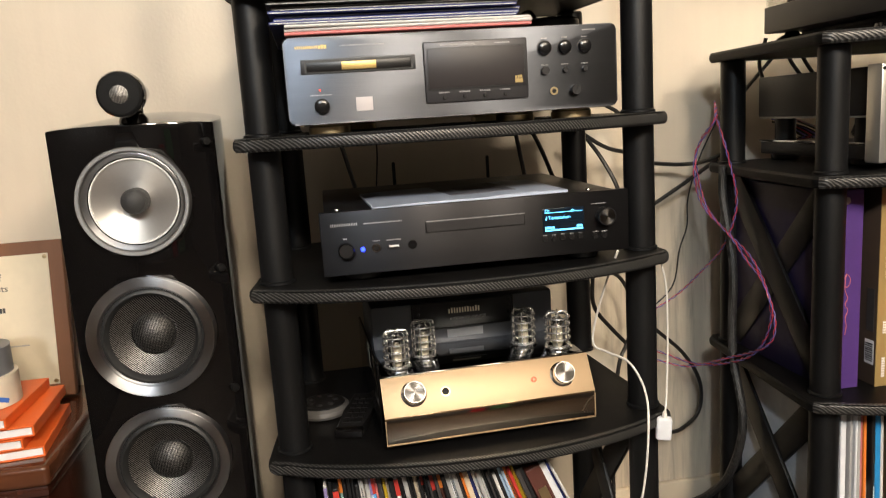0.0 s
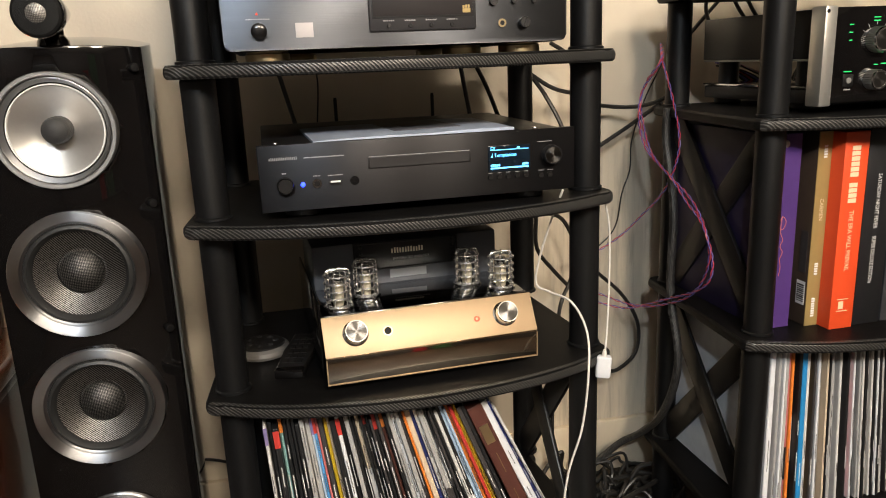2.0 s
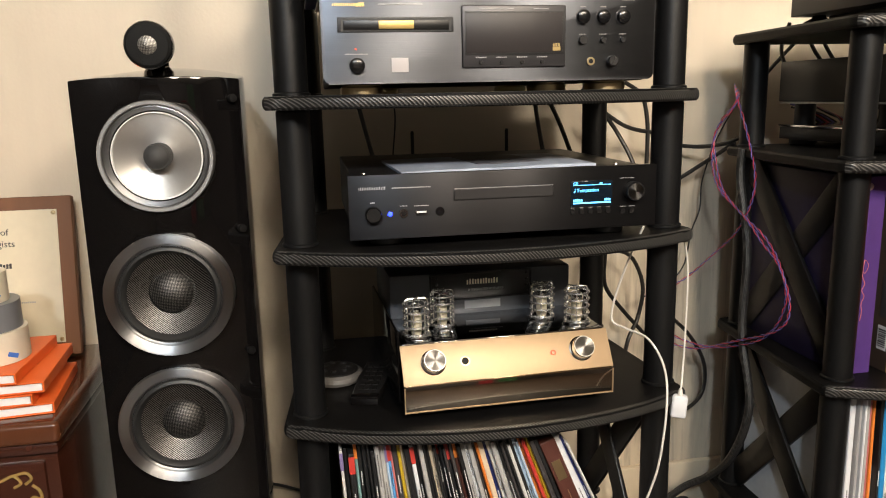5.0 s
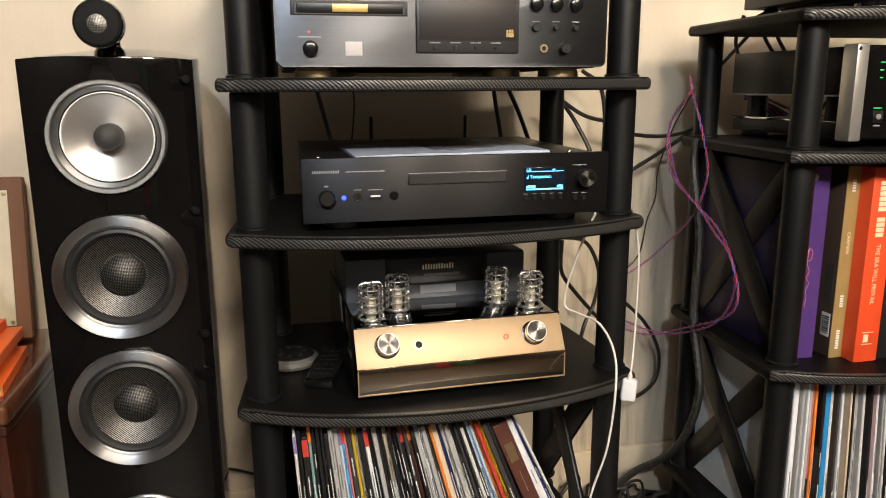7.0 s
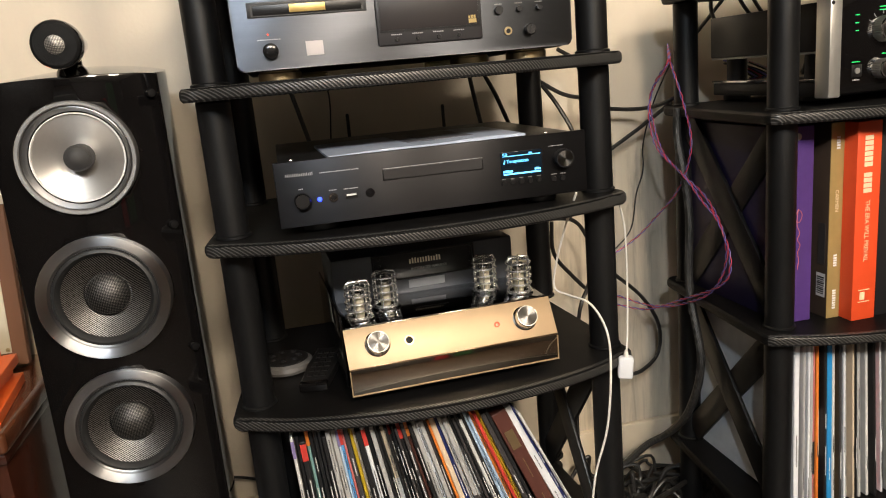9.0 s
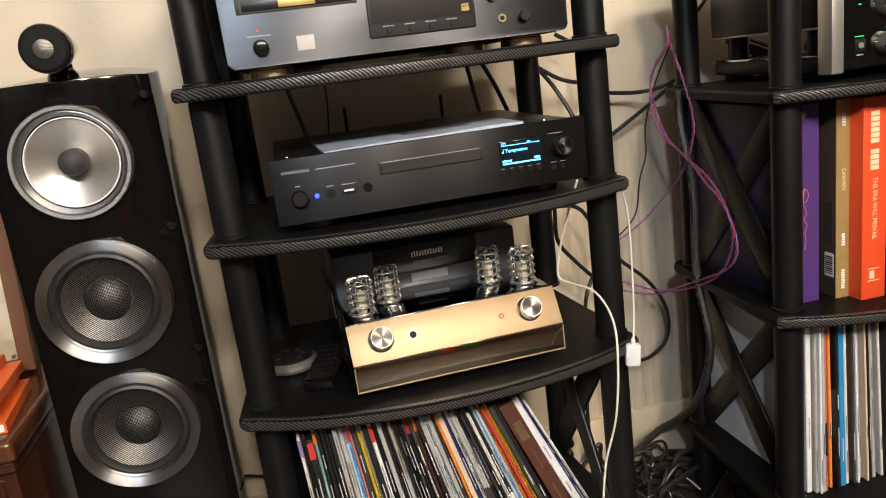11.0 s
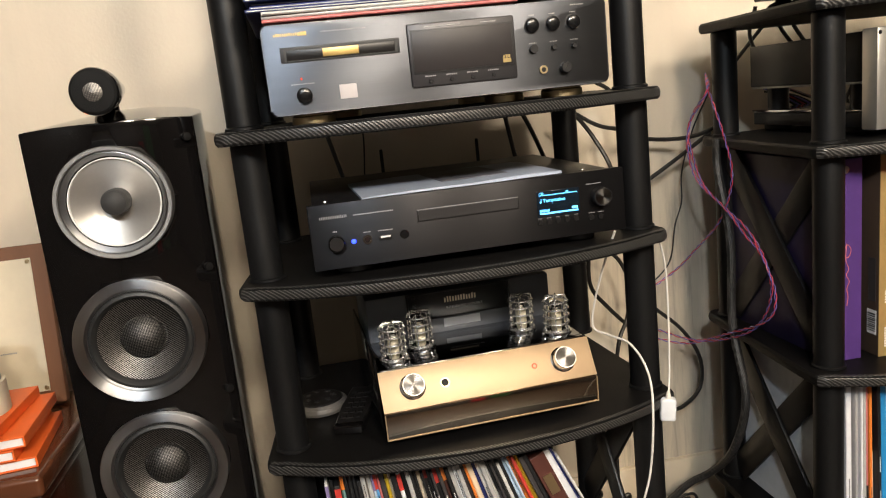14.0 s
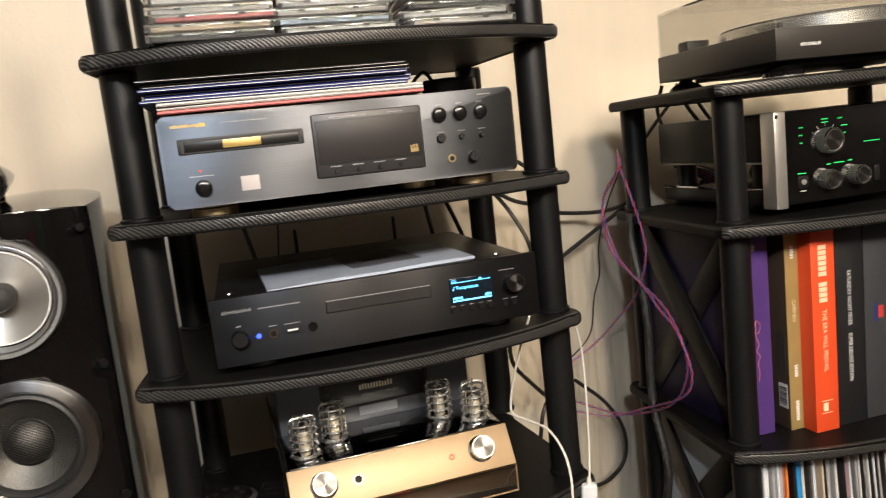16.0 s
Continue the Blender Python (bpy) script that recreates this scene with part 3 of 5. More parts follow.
def gold_player(x, y, z):
    p = thing("disc_player", pose(x, y, z), "gunmetal brushed-aluminium disc player with gold feet on a shelf", "disc player")
    w, h = 0.4295, 0.108
    part("body", box(-w / 2 + 0.008, 0.012, 0.012, w / 2 - 0.008, 0.37, h + 0.008, 0.003), M_BLACK, p)
    out = []
    for qx, qz, a0 in ((1, -1, -90), (1, 1, 0), (-1, 1, 90), (-1, -1, 180)):
        for k in range(6):
            a = radians(a0 + k * 18)
            out.append((qx * (w / 2 - 0.007) + 0.007 * math.cos(a), 0.012 + h / 2 + qz * (h / 2 - 0.008) + 0.007 * math.sin(a)))
    part("front_panel", prism(out, -0.018, 0.0, 0.0025), M_GUN, p, "brushed gunmetal front panel", pose(0, 0, 0, 90, 0, 0))
    fz = 0.012
    # drawer with its recess
    part("drawer_recess", box(-0.195, -0.0012, fz + 0.062, -0.052, 0.004, fz + 0.080, 0.001), material("slot_grey", (0.03, 0.03, 0.032), 0.5, 0.3, 0.1, 60), p)
    part("drawer_gap", box(-0.1905, -0.0018, fz + 0.0632, -0.0555, 0.0, fz + 0.0785), M_RUBBER, p)
    dr = part("drawer", box(-0.188, -0.0028, fz + 0.0645, -0.058, 0.0, fz + 0.0765, 0.0008), M_PLASTIC, p, "black disc drawer")
    part("drawer_label", box(-0.145, -0.0034, fz + 0.066, -0.102, -0.0027, fz + 0.0755, 0.0002), M_GOLDPRINT, dr, "gold drawer label")
    # display window
    part("display_bezel", box(-0.042, -0.0035, fz + 0.018, 0.093, 0.004, fz + 0.094, 0.0025), M_BEZEL, p)
    part("window_gap", box(-0.0385, -0.0041, fz + 0.0335, 0.0905, -0.003, fz + 0.0862, 0.0004), M_RUBBER, p)
    part("display_window", box(-0.037, -0.0046, fz + 0.036, 0.088, -0.003, fz + 0.0848, 0.0006), M_WINDOW, p, "smoked display window")
    mk = part("disc_mark", box(0.075, -0.0050, fz + 0.038, 0.085, -0.0046, fz + 0.043), M_GILT, p)
    box_bm = bars(0.075, fz + 0.0435, 0.010, 0.004, 3, -0.0046)
    part("disc_mark", box_bm, M_GILT, p)
    for i in range(4):
        bx = -0.018 + i * 0.0265
        part("button", lathe([(0.0028, 0.0), (0.0028, 0.0045), (0.0022, 0.0052), (0, 0.0052)], 20, at=(bx, 0, fz + 0.0245)), M_BLACK, p)
        part("print", bars(bx - 0.007, fz + 0.030, 0.014, 0.0016, 6, -0.0036, seed=i), M_GREYPRINT, p)
    part("print", bars(-0.02, fz + 0.0885, 0.045, 0.0012, 16, -0.0036), M_GREYPRINT, p)
    part("print", bars(0.05, fz + 0.0885, 0.02, 0.0012, 8, -0.0036), M_GREYPRINT, p)
    for i, bx in enumerate((0.1165, 0.1435, 0.1705)):
        dome("button", p, bx, fz + 0.0795, 0.0086, 0.0065)
        part("button_ring", lathe([(0.0102, -0.001), (0.0100, 0.0006), (0.0085, 0.0006)], 32, at=(bx, 0, fz + 0.0795), cap=False), M_BEZEL, p)
        knob("button", p, bx, fz + 0.051, 0.0055 if i == 0 else 0.0035, 0.004, 0, M_BLACK)
        part("print", bars(bx - 0.005, fz + 0.0575, 0.010, 0.0013, 5, -0.0001, seed=i + 9), M_GREYPRINT, p)
        part("print", bars(bx - 0.004, fz + 0.0912, 0.008, 0.0013, 4, -0.0001, seed=i + 4), M_GREYPRINT, p)
    j = part("headphone_socket", lathe([(0.0052, 0), (0.0052, 0.0016), (0.003, 0.0016), (0.003, 0.0005), (0, 0.0004)], 28, at=(0.1275, 0, fz + 0.0245)), M_GOLD, p, "gold-ringed headphone socket")
    part("socket_hole", lathe([(0.0029, 0.0003), (0.0029, 0.0018), (0, 0.0018)], 20, at=(0.1275, 0, fz + 0.0245)), M_PLASTIC, j)
    part("level_knob", box(-0.0008, -0.0085, -0.006, 0.0008, -0.006, 0.006, bm=lathe([(0.0068, -0.001), (0.0068, 0.006), (0.006, 0.0072), (0, 0.0072)], 32)), M_BLACK, p, "", pose(0.1565, 0, fz + 0.0245, 0, 20, 0))
    dome("power_button", p, -0.173, fz + 0.023, 0.0094, 0.0075)
    part("power_led", lathe([(0.0012, 0), (0.0012, 0.0012), (0, 0.0014)], 12, at=(-0.174, 0, fz + 0.0425)), M_LEDRED, p, "lit red standby lamp")
    part("print", bars(-0.187, fz + 0.036, 0.028, 0.0013, 10, -0.0001), M_GREYPRINT, p)
    part("sticker", box(-0.1305, -0.0007, fz + 0.0145, -0.1095, 0.0005, fz + 0.0315, 0.0002), M_STICKER, p, "plain white square sticker")
    part("maker_mark", bars(-0.200, fz + 0.0930, 0.028, 0.0036, 11, -0.0001, gap=0.3), M_GOLDPRINT, p, "gold maker's mark")
    part("maker_mark", bars(-0.172, fz + 0.0924, 0.011, 0.0048, 3, -0.0001, gap=0.12), M_GOLDPRINT, p)
    part("print", bars(-0.145, fz + 0.0945, 0.055, 0.0014, 22, -0.0001), M_GREYPRINT, p)
    part("print", bars(0.168, fz + 0.0995, 0.018, 0.0016, 7, -0.0001), M_GREYPRINT, p)
    for fx, fy in ((-0.165, 0.045), (0.165, 0.045), (0.11, 0.33), (-0.11, 0.33), (0.1, 0.10)):
        part("foot", lathe([(0.026, 0.0), (0.0275, 0.001), (0.0275, 0.009), (0.0255, 0.0105), (0.0255, 0.0135)], 40, "z", (fx, fy, 0)), M_GOLD, p, "gold turned foot")
    return p


gold_player(-0.0245, -0.03, 0.978)

# ---- network player ----


def network_player(x, y, z):
    p = thing("network_player", pose(x, y, z), "black brushed network disc player with lit blue display", "disc player")
    f = 0.0135
    h = 0.086
    part("body", box(-0.208, 0.009, f + 0.002, 0.208, 0.385, f + h - 0.003, 0.002), M_BLACK, p)
    part("front_panel", box(-0.215, 0.0, f, 0.215, 0.010, f + h, 0.0012), M_FACE, p, "dark brushed front panel")
    part("drawer_slot", box(-0.0745, -0.0006, f + 0.0475, 0.0645, 0.004, f + 0.0635, 0.0003), M_PLASTIC, p)
    part("drawer_lip", box(-0.0735, -0.0014, f + 0.0630, 0.0638, 0.0, f + 0.0637), M_GREYPRINT, p)
    part("drawer", box(-0.0725, -0.0012, f + 0.0490, 0.0630, 0.002, f + 0.0620), M_FACE, p)
    part("screen", box(0.0895, -0.0009, f + 0.0315, 0.1495, 0.004, f + 0.0665, 0.0004), M_SCREEN, p)
    y = -0.0011
    scr = bmesh.new()
    scr = box(0.0925, y - 0.0003, f + 0.0605, 0.147, y, f + 0.0613, bm=scr)
    scr = box(0.0925, y - 0.0003, f + 0.0352, 0.147, y, f + 0.0372, bm=scr)
    scr = box(0.1305, y - 0.0003, f + 0.0622, 0.1345, y, f + 0.0638, bm=scr)
    part("screen_lines", scr, M_SCREENTEXT, p, "glowing cyan screen lines")
    part("screen_lines", bars(0.0925, f + 0.0385, 0.014, 0.0034, 5, y), M_SCREENTEXT, p)
    part("screen_lines", bars(0.138, f + 0.0385, 0.009, 0.0034, 4, y), M_SCREENTEXT, p)
    note = lathe([(0.0011, 0), (0.0011, 0.0003)], 12, at=(0.0942, y, f + 0.0518))
    part("screen_lines", box(0.0950, y - 0.0003, f + 0.0518, 0.0955, y, f + 0.0565, bm=note), M_SCREENTEXT, p)
    letters("Temptation", 0.0068, M_SCREENTEXT, p, pose(0.0975, y, f + 0.0515, 90, 0, 0), "glowing cyan song title")
    letters("CD", 0.0048, M_SCREENTEXT, p, pose(0.0925, y, f + 0.0620, 90, 0, 0))
    for i in range(5):
        bx = 0.0925 + i * 0.0128
        knob("button", p, bx, f + 0.0245, 0.0036, 0.002, 0, M_PLASTIC)
        part("print", bars(bx - 0.003, f + 0.0292, 0.006, 0.0010, 3, -0.0001, seed=i), M_GREYPRINT, p)
    for bx in (0.1655, 0.1785):
        knob("button", p, bx, f + 0.0225, 0.0038, 0.002, 0, M_PLASTIC)
        part("print", bars(bx - 0.004, f + 0.0285, 0.009, 0.0010, 5, -0.0001), M_GREYPRINT, p)
    knob("control_knob", p, 0.1795, f + 0.0505, 0.0132, 0.0125, 0, M_BLACK, material("turned_black", (0.12, 0.115, 0.11), 0.3, 1.0, 0.05, 90, aniso=0.85), "black knob with turned face")
    part("print", bars(0.160, f + 0.0680, 0.022, 0.0011, 9, -0.0001), M_GREYPRINT, p)
    part("print", bars(0.187, f + 0.0405, 0.007, 0.0011, 3, -0.0001), M_GREYPRINT, p)
    knob("power_button", p, -0.183, f + 0.034, 0.0108, 0.010, 0, M_DOME, M_PLASTIC)
    part("print", bars(-0.186, f + 0.0485, 0.006, 0.0018, 3, -0.0001), M_GREYPRINT, p)
    part("blue_led", lathe([(0.0030, 0), (0.0030, 0.0012), (0, 0.0020)], 20, at=(-0.1605, 0, f + 0.0335)), M_LEDBLUE, p, "lit blue power lamp")
    j = part("headphone_socket", lathe([(0.006, 0), (0.006, 0.002), (0.0038, 0.002), (0.0038, 0)], 28, at=(-0.1425, 0, f + 0.034)), M_CHROME, p, "chrome-ringed headphone socket")
    part("socket_hole", lathe([(0.0034, 0.0002), (0.0034, 0.0012), (0, 0.0012)], 20, at=(-0.1425, 0, f + 0.034)), M_PLASTIC, j)
    part("print", bars(-0.147, f + 0.043, 0.010, 0.0012, 5, -0.0001), M_GREYPRINT, p)
    u = part("usb_port", box(-0.1265, -0.0008, f + 0.030, -0.1105, 0.002, f + 0.0365), M_PLASTIC, p)
    part("usb_tongue", box(-0.125, -0.0014, f + 0.0335, -0.112, -0.0004, f + 0.0358), M_WHITE, u)
    part("print", bars(-0.128, f + 0.0425, 0.02, 0.0012, 9, -0.0001), M_GREYPRINT, p)
    part("ir_window", lathe([(0.0062, 0), (0.0058, 0.0008), (0, 0.0010)], 28, at=(-0.0935, 0, f + 0.034)), M_DOME, p)
    part("maker_mark", bars(-0.2005, f + 0.0664, 0.036, 0.0042, 16, -0.0001, gap=0.62), M_GREYPRINT, p, "pale grey maker's mark")
    part("print", bars(-0.157, f + 0.0672, 0.052, 0.0015, 24, -0.0001), M_GREYPRINT, p)
    for ax in (-0.074, 0.104):
        part("antenna", lathe([(0.0022, f + 0.05), (0.0032, f + 0.06), (0.0032, f + 0.120), (0.0025, f + 0.1235), (0, f + 0.124)], 16, "z", (ax, 0.395, 0)), M_PLASTIC, p, "short black aerial")
    for fx in (-0.16, 0.16):
        for fy in (0.05, 0.34):
            part("foot", lathe([(0.023, 0.0), (0.025, 0.002), (0.025, 0.0155)], 32, "z", (fx, fy, 0)), M_RUBBER, p)
    for sx in (-0.19, 0.175):
        part("screw", lathe([(0.004, f + h - 0.0035), (0.0035, f + h - 0.002), (0, f + h - 0.0018)], 16, "z", (sx, 0.05, 0)), M_CHROME, p)
    return p


network_player(0.0, 0.0, 0.776)


M_PAGE = material("pale_printed_page", (0.38, 0.43, 0.53), 0.45, 0, 0.12, 50)


def leaflet(x, y, z):
    b = thing("booklet", pose(x, y, z, 0, 0, 5), "open pale booklet lying on the network player", "booklet")
    for i, (x0, x1, lift) in enumerate(((-0.155, 0.0, 0.0012), (0.0, 0.13, 0.0014))):
        bm = bmesh.new()
        rows = []
        for dz in (0.0, 0.0035):
            grid = []
            for k in range(9):
                u = k / 8
                zz = dz + lift * math.sin(u * math.pi) * (1 if dz else 0.2)
                px = x0 + (x1 - x0) * u
                grid.append([bm.verts.new((px, -0.075 + 0.02 * px, zz)), bm.verts.new((px + 0.012, 0.13, zz))])
            rows.append(grid)
        for g in rows:
            for a, c in zip(g, g[1:]):
                bm.faces.new((a[0], c[0], c[1], a[1]))
        for k in (0, 1):
            for i2 in range(8):
                bm.faces.new((rows[0][i2][k], rows[0][i2 + 1][k], rows[1][i2 + 1][k], rows[1][i2][k]))
        for i2 in (0, 8):
            bm.faces.new((rows[0][i2][0], rows[0][i2][1], rows[1][i2][1], rows[1][i2][0]))
        part("page", bm, M_PAGE, b)
    part("picture", box(-0.03, -0.02, 0.0045, 0.07, 0.12, 0.0053), M_PAPERDARK, b, "dark printed picture")
    part("picture", box(-0.005, 0.02, 0.0054, 0.035, 0.07, 0.0059), M_PLASTIC, b)


leaflet(0.005, 0.1, 0.8728)

# ---- valve amplifier ----


def cage(parent, x, y, z):
    t = part("valve", lathe([(0.0, 0.046), (0.006, 0.0455), (0.0100, 0.042), (0.0112, 0.037), (0.0112, 0.004), (0.009, 0.0)], 28, "z"), M_TUBEGLASS, parent, "clear glass valve in a chrome cage", pose(x, y, z))
    t.visible_shadow = False
    part("core", lathe([(0.006, 0.003), (0.0068, 0.008), (0.0068, 0.029), (0.004, 0.033), (0.002, 0.037)], 16, "z"), M_TUBECORE, t)
    part("getter", lathe([(0.007, 0.035), (0.0085, 0.039), (0.006, 0.043), (0, 0.044)], 20, "z"), M_CHROME, t)
    part("base_ring", lathe([(0.017, 0), (0.0205, 0.0), (0.0205, 0.0025), (0.0175, 0.0035), (0.0165, 0.0025)], 40, "z", cap=False), M_CHROME, t)
    for i, zz in enumerate((0.005, 0.0152, 0.0254, 0.0356, 0.0458)):
        if i == 0:
            circle = [Vector((0.0175 * math.cos(a * math.pi / 12), 0.0175 * math.sin(a * math.pi / 12), 0)) for a in range(25)]
            hoop = part("cage_hoop", sweep(circle, 0.0015, 8), M_WIRE, t, "", pose(0, 0, zz))
        else:
            same("cage_hoop", hoop, t, pose(0, 0, zz))
    for k in range(6):
        if k == 0:
            bend = [Vector((0.0165, 0, 0.002)), Vector((0.0165, 0, 0.048)), Vector((0.0158, 0, 0.0510)), Vector((0.0135, 0, 0.0526)), Vector((0.008, 0, 0.0532)), Vector((0.001, 0, 0.0532))]
            rod = part("cage_rod", sweep(bend, 0.0010, 8), M_WIRE, t)
        else:
            same("cage_rod", rod, t, pose(0, 0, 0, 0, 0, k * 60 + 8))


M_HOUSING = material("dark_polished_housing", (0.08, 0.087, 0.10), 0.35, 0.0, 0.1, 20)
M_DECK = material("polished_grey_deck", (0.30, 0.31, 0.33), 0.07, 1.0, 0.05, 20)
M_PALELABEL = material("pale_grey_label", (0.40, 0.42, 0.45), 0.5, 0, 0.06, 60)


def valve_amplifier(x, y, z, turn):
    p = thing("valve_amplifier", pose(x, y, z, 0, 0, turn) @ Matrix.Scale(1.062, 4), "polished champagne-steel valve amplifier with four caged valves", "amplifier")
    w = 0.1465
    f = 0.0145
    # chassis: upright lower front, sloping upper front, flat deck
    prof = [(0.0, f), (0.0, f + 0.036), (0.028, f + 0.082), (0.30, f + 0.082), (0.30, f)]
    bm = bmesh.new()
    a = [bm.verts.new((-w + 0.0015, q, r)) for q, r in prof]
    b = [bm.verts.new((w - 0.0015, q, r)) for q, r in prof]
    bm.faces.new(a)
    bm.faces.new(b)
    for i in range(5):
        bm.faces.new((a[i], a[(i + 1) % 5], b[(i + 1) % 5], b[i]))
    part("chassis", bm, M_STEEL, p, "mirror-polished steel chassis")
    part("lower_front", box(-w, -0.0025, f - 0.001, w, 0.0, f + 0.0355, 0.0008), M_STEEL, p, "mirror-polished lower front strip")
    for q in ((-w, f - 0.001, w, f + 0.0008), (-w, f + 0.0008, -w + 0.0018, f + 0.0345), (w - 0.0018, f + 0.0008, w, f + 0.0345)):
        part("edge_strip", box(q[0], -0.0034, q[1], q[2], -0.0024, q[3], 0.0003, 1), M_CHAMP, p, "bright folded edge")
    ang = math.degrees(math.atan2(0.028, 0.046))
    ln = math.hypot(0.028, 0.046)
    up = pose(0, 0.0, f + 0.036, -ang, 0, 0)
    slope = part("sloping_front", box(-w, -0.0025, 0.0, w, 0.0, ln, 0.0006), M_CHAMP, p, "brushed champagne sloping panel", up)
    for sx in (-1, 1):
        k = part("control_knob", lathe([(0.0152, -0.001), (0.0152, 0.0135), (0.0144, 0.015), (0.0134, 0.015)], 48), M_CHROME, slope, "chrome knob with turned face", pose(sx * 0.104, -0.0025, 0.028))
        part("knob_face", lathe([(0.0137, 0.013), (0.0135, 0.0153), (0, 0.0153)], 48), M_TURNED, k)
        part("knob_collar", lathe([(0.0172, 0.0), (0.0172, 0.0012), (0.0154, 0.002)], 48, cap=False), M_CHROME, k)
    j = part("headphone_socket", lathe([(0.0066, 0), (0.0066, 0.0012), (0.0050, 0.0012), (0.0050, 0.0002)], 28, at=(-0.061, -0.0025, 0.026), cap=False), M_GOLD, slope)
    part("socket_hole", lathe([(0.0050, 0), (0.0050, 0.0014), (0.0046, 0.0015), (0, 0.0015)], 28, at=(-0.061, -0.0025, 0.026)), M_SHELF, j)
    pw = part("power_led", lathe([(0.0038, 0), (0.0038, 0.0014), (0.0022, 0.0016), (0.0022, 0.0002)], 24, at=(0.063, -0.0025, 0.026), cap=False), M_LEDRED, slope, "lit red ring round the power lamp")
    part("lens", lathe([(0.0022, 0.0002), (0.0021, 0.0009), (0, 0.0012)], 20, at=(0.063, -0.0025, 0.026)), M_CHAMP, pw)
    deck = f + 0.082
    part("deck", box(-w + 0.004, 0.03, deck, w - 0.004, 0.15, deck + 0.002, 0.0005), M_DECK, p, "mirror-polished top deck")
    for vx, vy in ((-0.117, 0.062), (-0.073, 0.098), (0.077, 0.098), (0.117, 0.062)):
        cage(p, vx, vy, deck + 0.002)
    # transformer cover with its name plate
    part("transformer_cover", box(-0.141, 0.15, f, 0.141, 0.298, f + 0.149, 0.004), M_HOUSING, p, "dark polished transformer housing")
    pl = part("name_plate", box(-0.078, 0.147, deck + 0.0245, 0.075, 0.1502, f + 0.145, 0.001), M_PLASTIC, p, "black glass name plate")
    part("label", box(-0.027, 0.1490, deck + 0.009, 0.029, 0.1503, deck + 0.0215, 0.0002), M_PALELABEL, p, "pale grey label")
    for q in ((-0.081, deck + 0.0632, 0.078, deck + 0.0655), (-0.081, deck + 0.0245, 0.078, deck + 0.0258), (-0.081, deck + 0.006, -0.0782, deck + 0.063), (0.0752, deck + 0.006, 0.078, deck + 0.063)):
        part("plate_frame", box(q[0], 0.1455, q[1], q[2], 0.1500, q[3], 0.0005, 1), M_PLASTIC, pl, "black plate frame")
    part("maker_mark", bars(-0.024, deck + 0.047, 0.05, 0.0088, 12, 0.1468, gap=0.42), M_CREAM, pl, "pale maker's mark")
    letters("INTEGRATED AMPLIFIER", 0.0052, M_GREYPRINT, pl, pose(-0.022, 0.1466, deck + 0.037, 90, 0, 0), "small grey legend")
    for sx in (-1, 1):
        for i in range(4):
            part("plate_screw", lathe([(0.0024, 0), (0.0018, 0.0016), (0, 0.0018)], 12, at=(sx * 0.070, 0.147, deck + 0.030 + i * 0.010)), M_BLACK, pl)
    part("side_plate", box(-w - 0.003, 0.03, f, -w + 0.001, 0.30, f + 0.10, 0.002), M_GLOSS, p)
    for fx in (-0.11, 0.11):
        for fy in (0.04, 0.26):
            part("foot", lathe([(0.018, 0.0), (0.02, 0.002), (0.017, f)], 28, "z", (fx, fy, 0)), M_RUBBER, p)
    return p


valve_amplifier(0.005, 0.002, 0.527, 2.0)

# ---- sleeves and cases on the main rack ----
COLOURS = {
    "k": (0.012, 0.012, 0.013), "d": (0.045, 0.04, 0.04), "w": (0.60, 0.585, 0.56), "g": (0.38, 0.37, 0.36), "b": (0.10, 0.33, 0.66), "n": (0.02, 0.03, 0.14),
    "r": (0.5, 0.04, 0.03), "p": (0.60, 0.17, 0.16), "o": (0.72, 0.2, 0.03), "y": (0.7, 0.46, 0.03), "t": (0.19, 0.34, 0.34), "c": (0.62, 0.5, 0.36),
    "m": (0.085, 0.028, 0.02), "v": (0.2, 0.16, 0.32), "l": (0.42, 0.54, 0.68), "a": (0.02, 0.22, 0.5), "e": (0.70, 0.71, 0.73),
}
SLEEVE = {k: material("sleeve_" + k, c, 0.42, 0, 0.12, 60) for k, c in COLOURS.items()}
WORDS = {"k": "black", "d": "dark grey", "w": "white", "g": "grey", "b": "sky-blue", "n": "navy", "r": "red", "p": "pink", "o": "orange", "y": "yellow", "t": "teal", "c": "tan", "m": "brown", "v": "violet", "l": "pale blue", "a": "bright blue", "e": "pale silver-grey"}


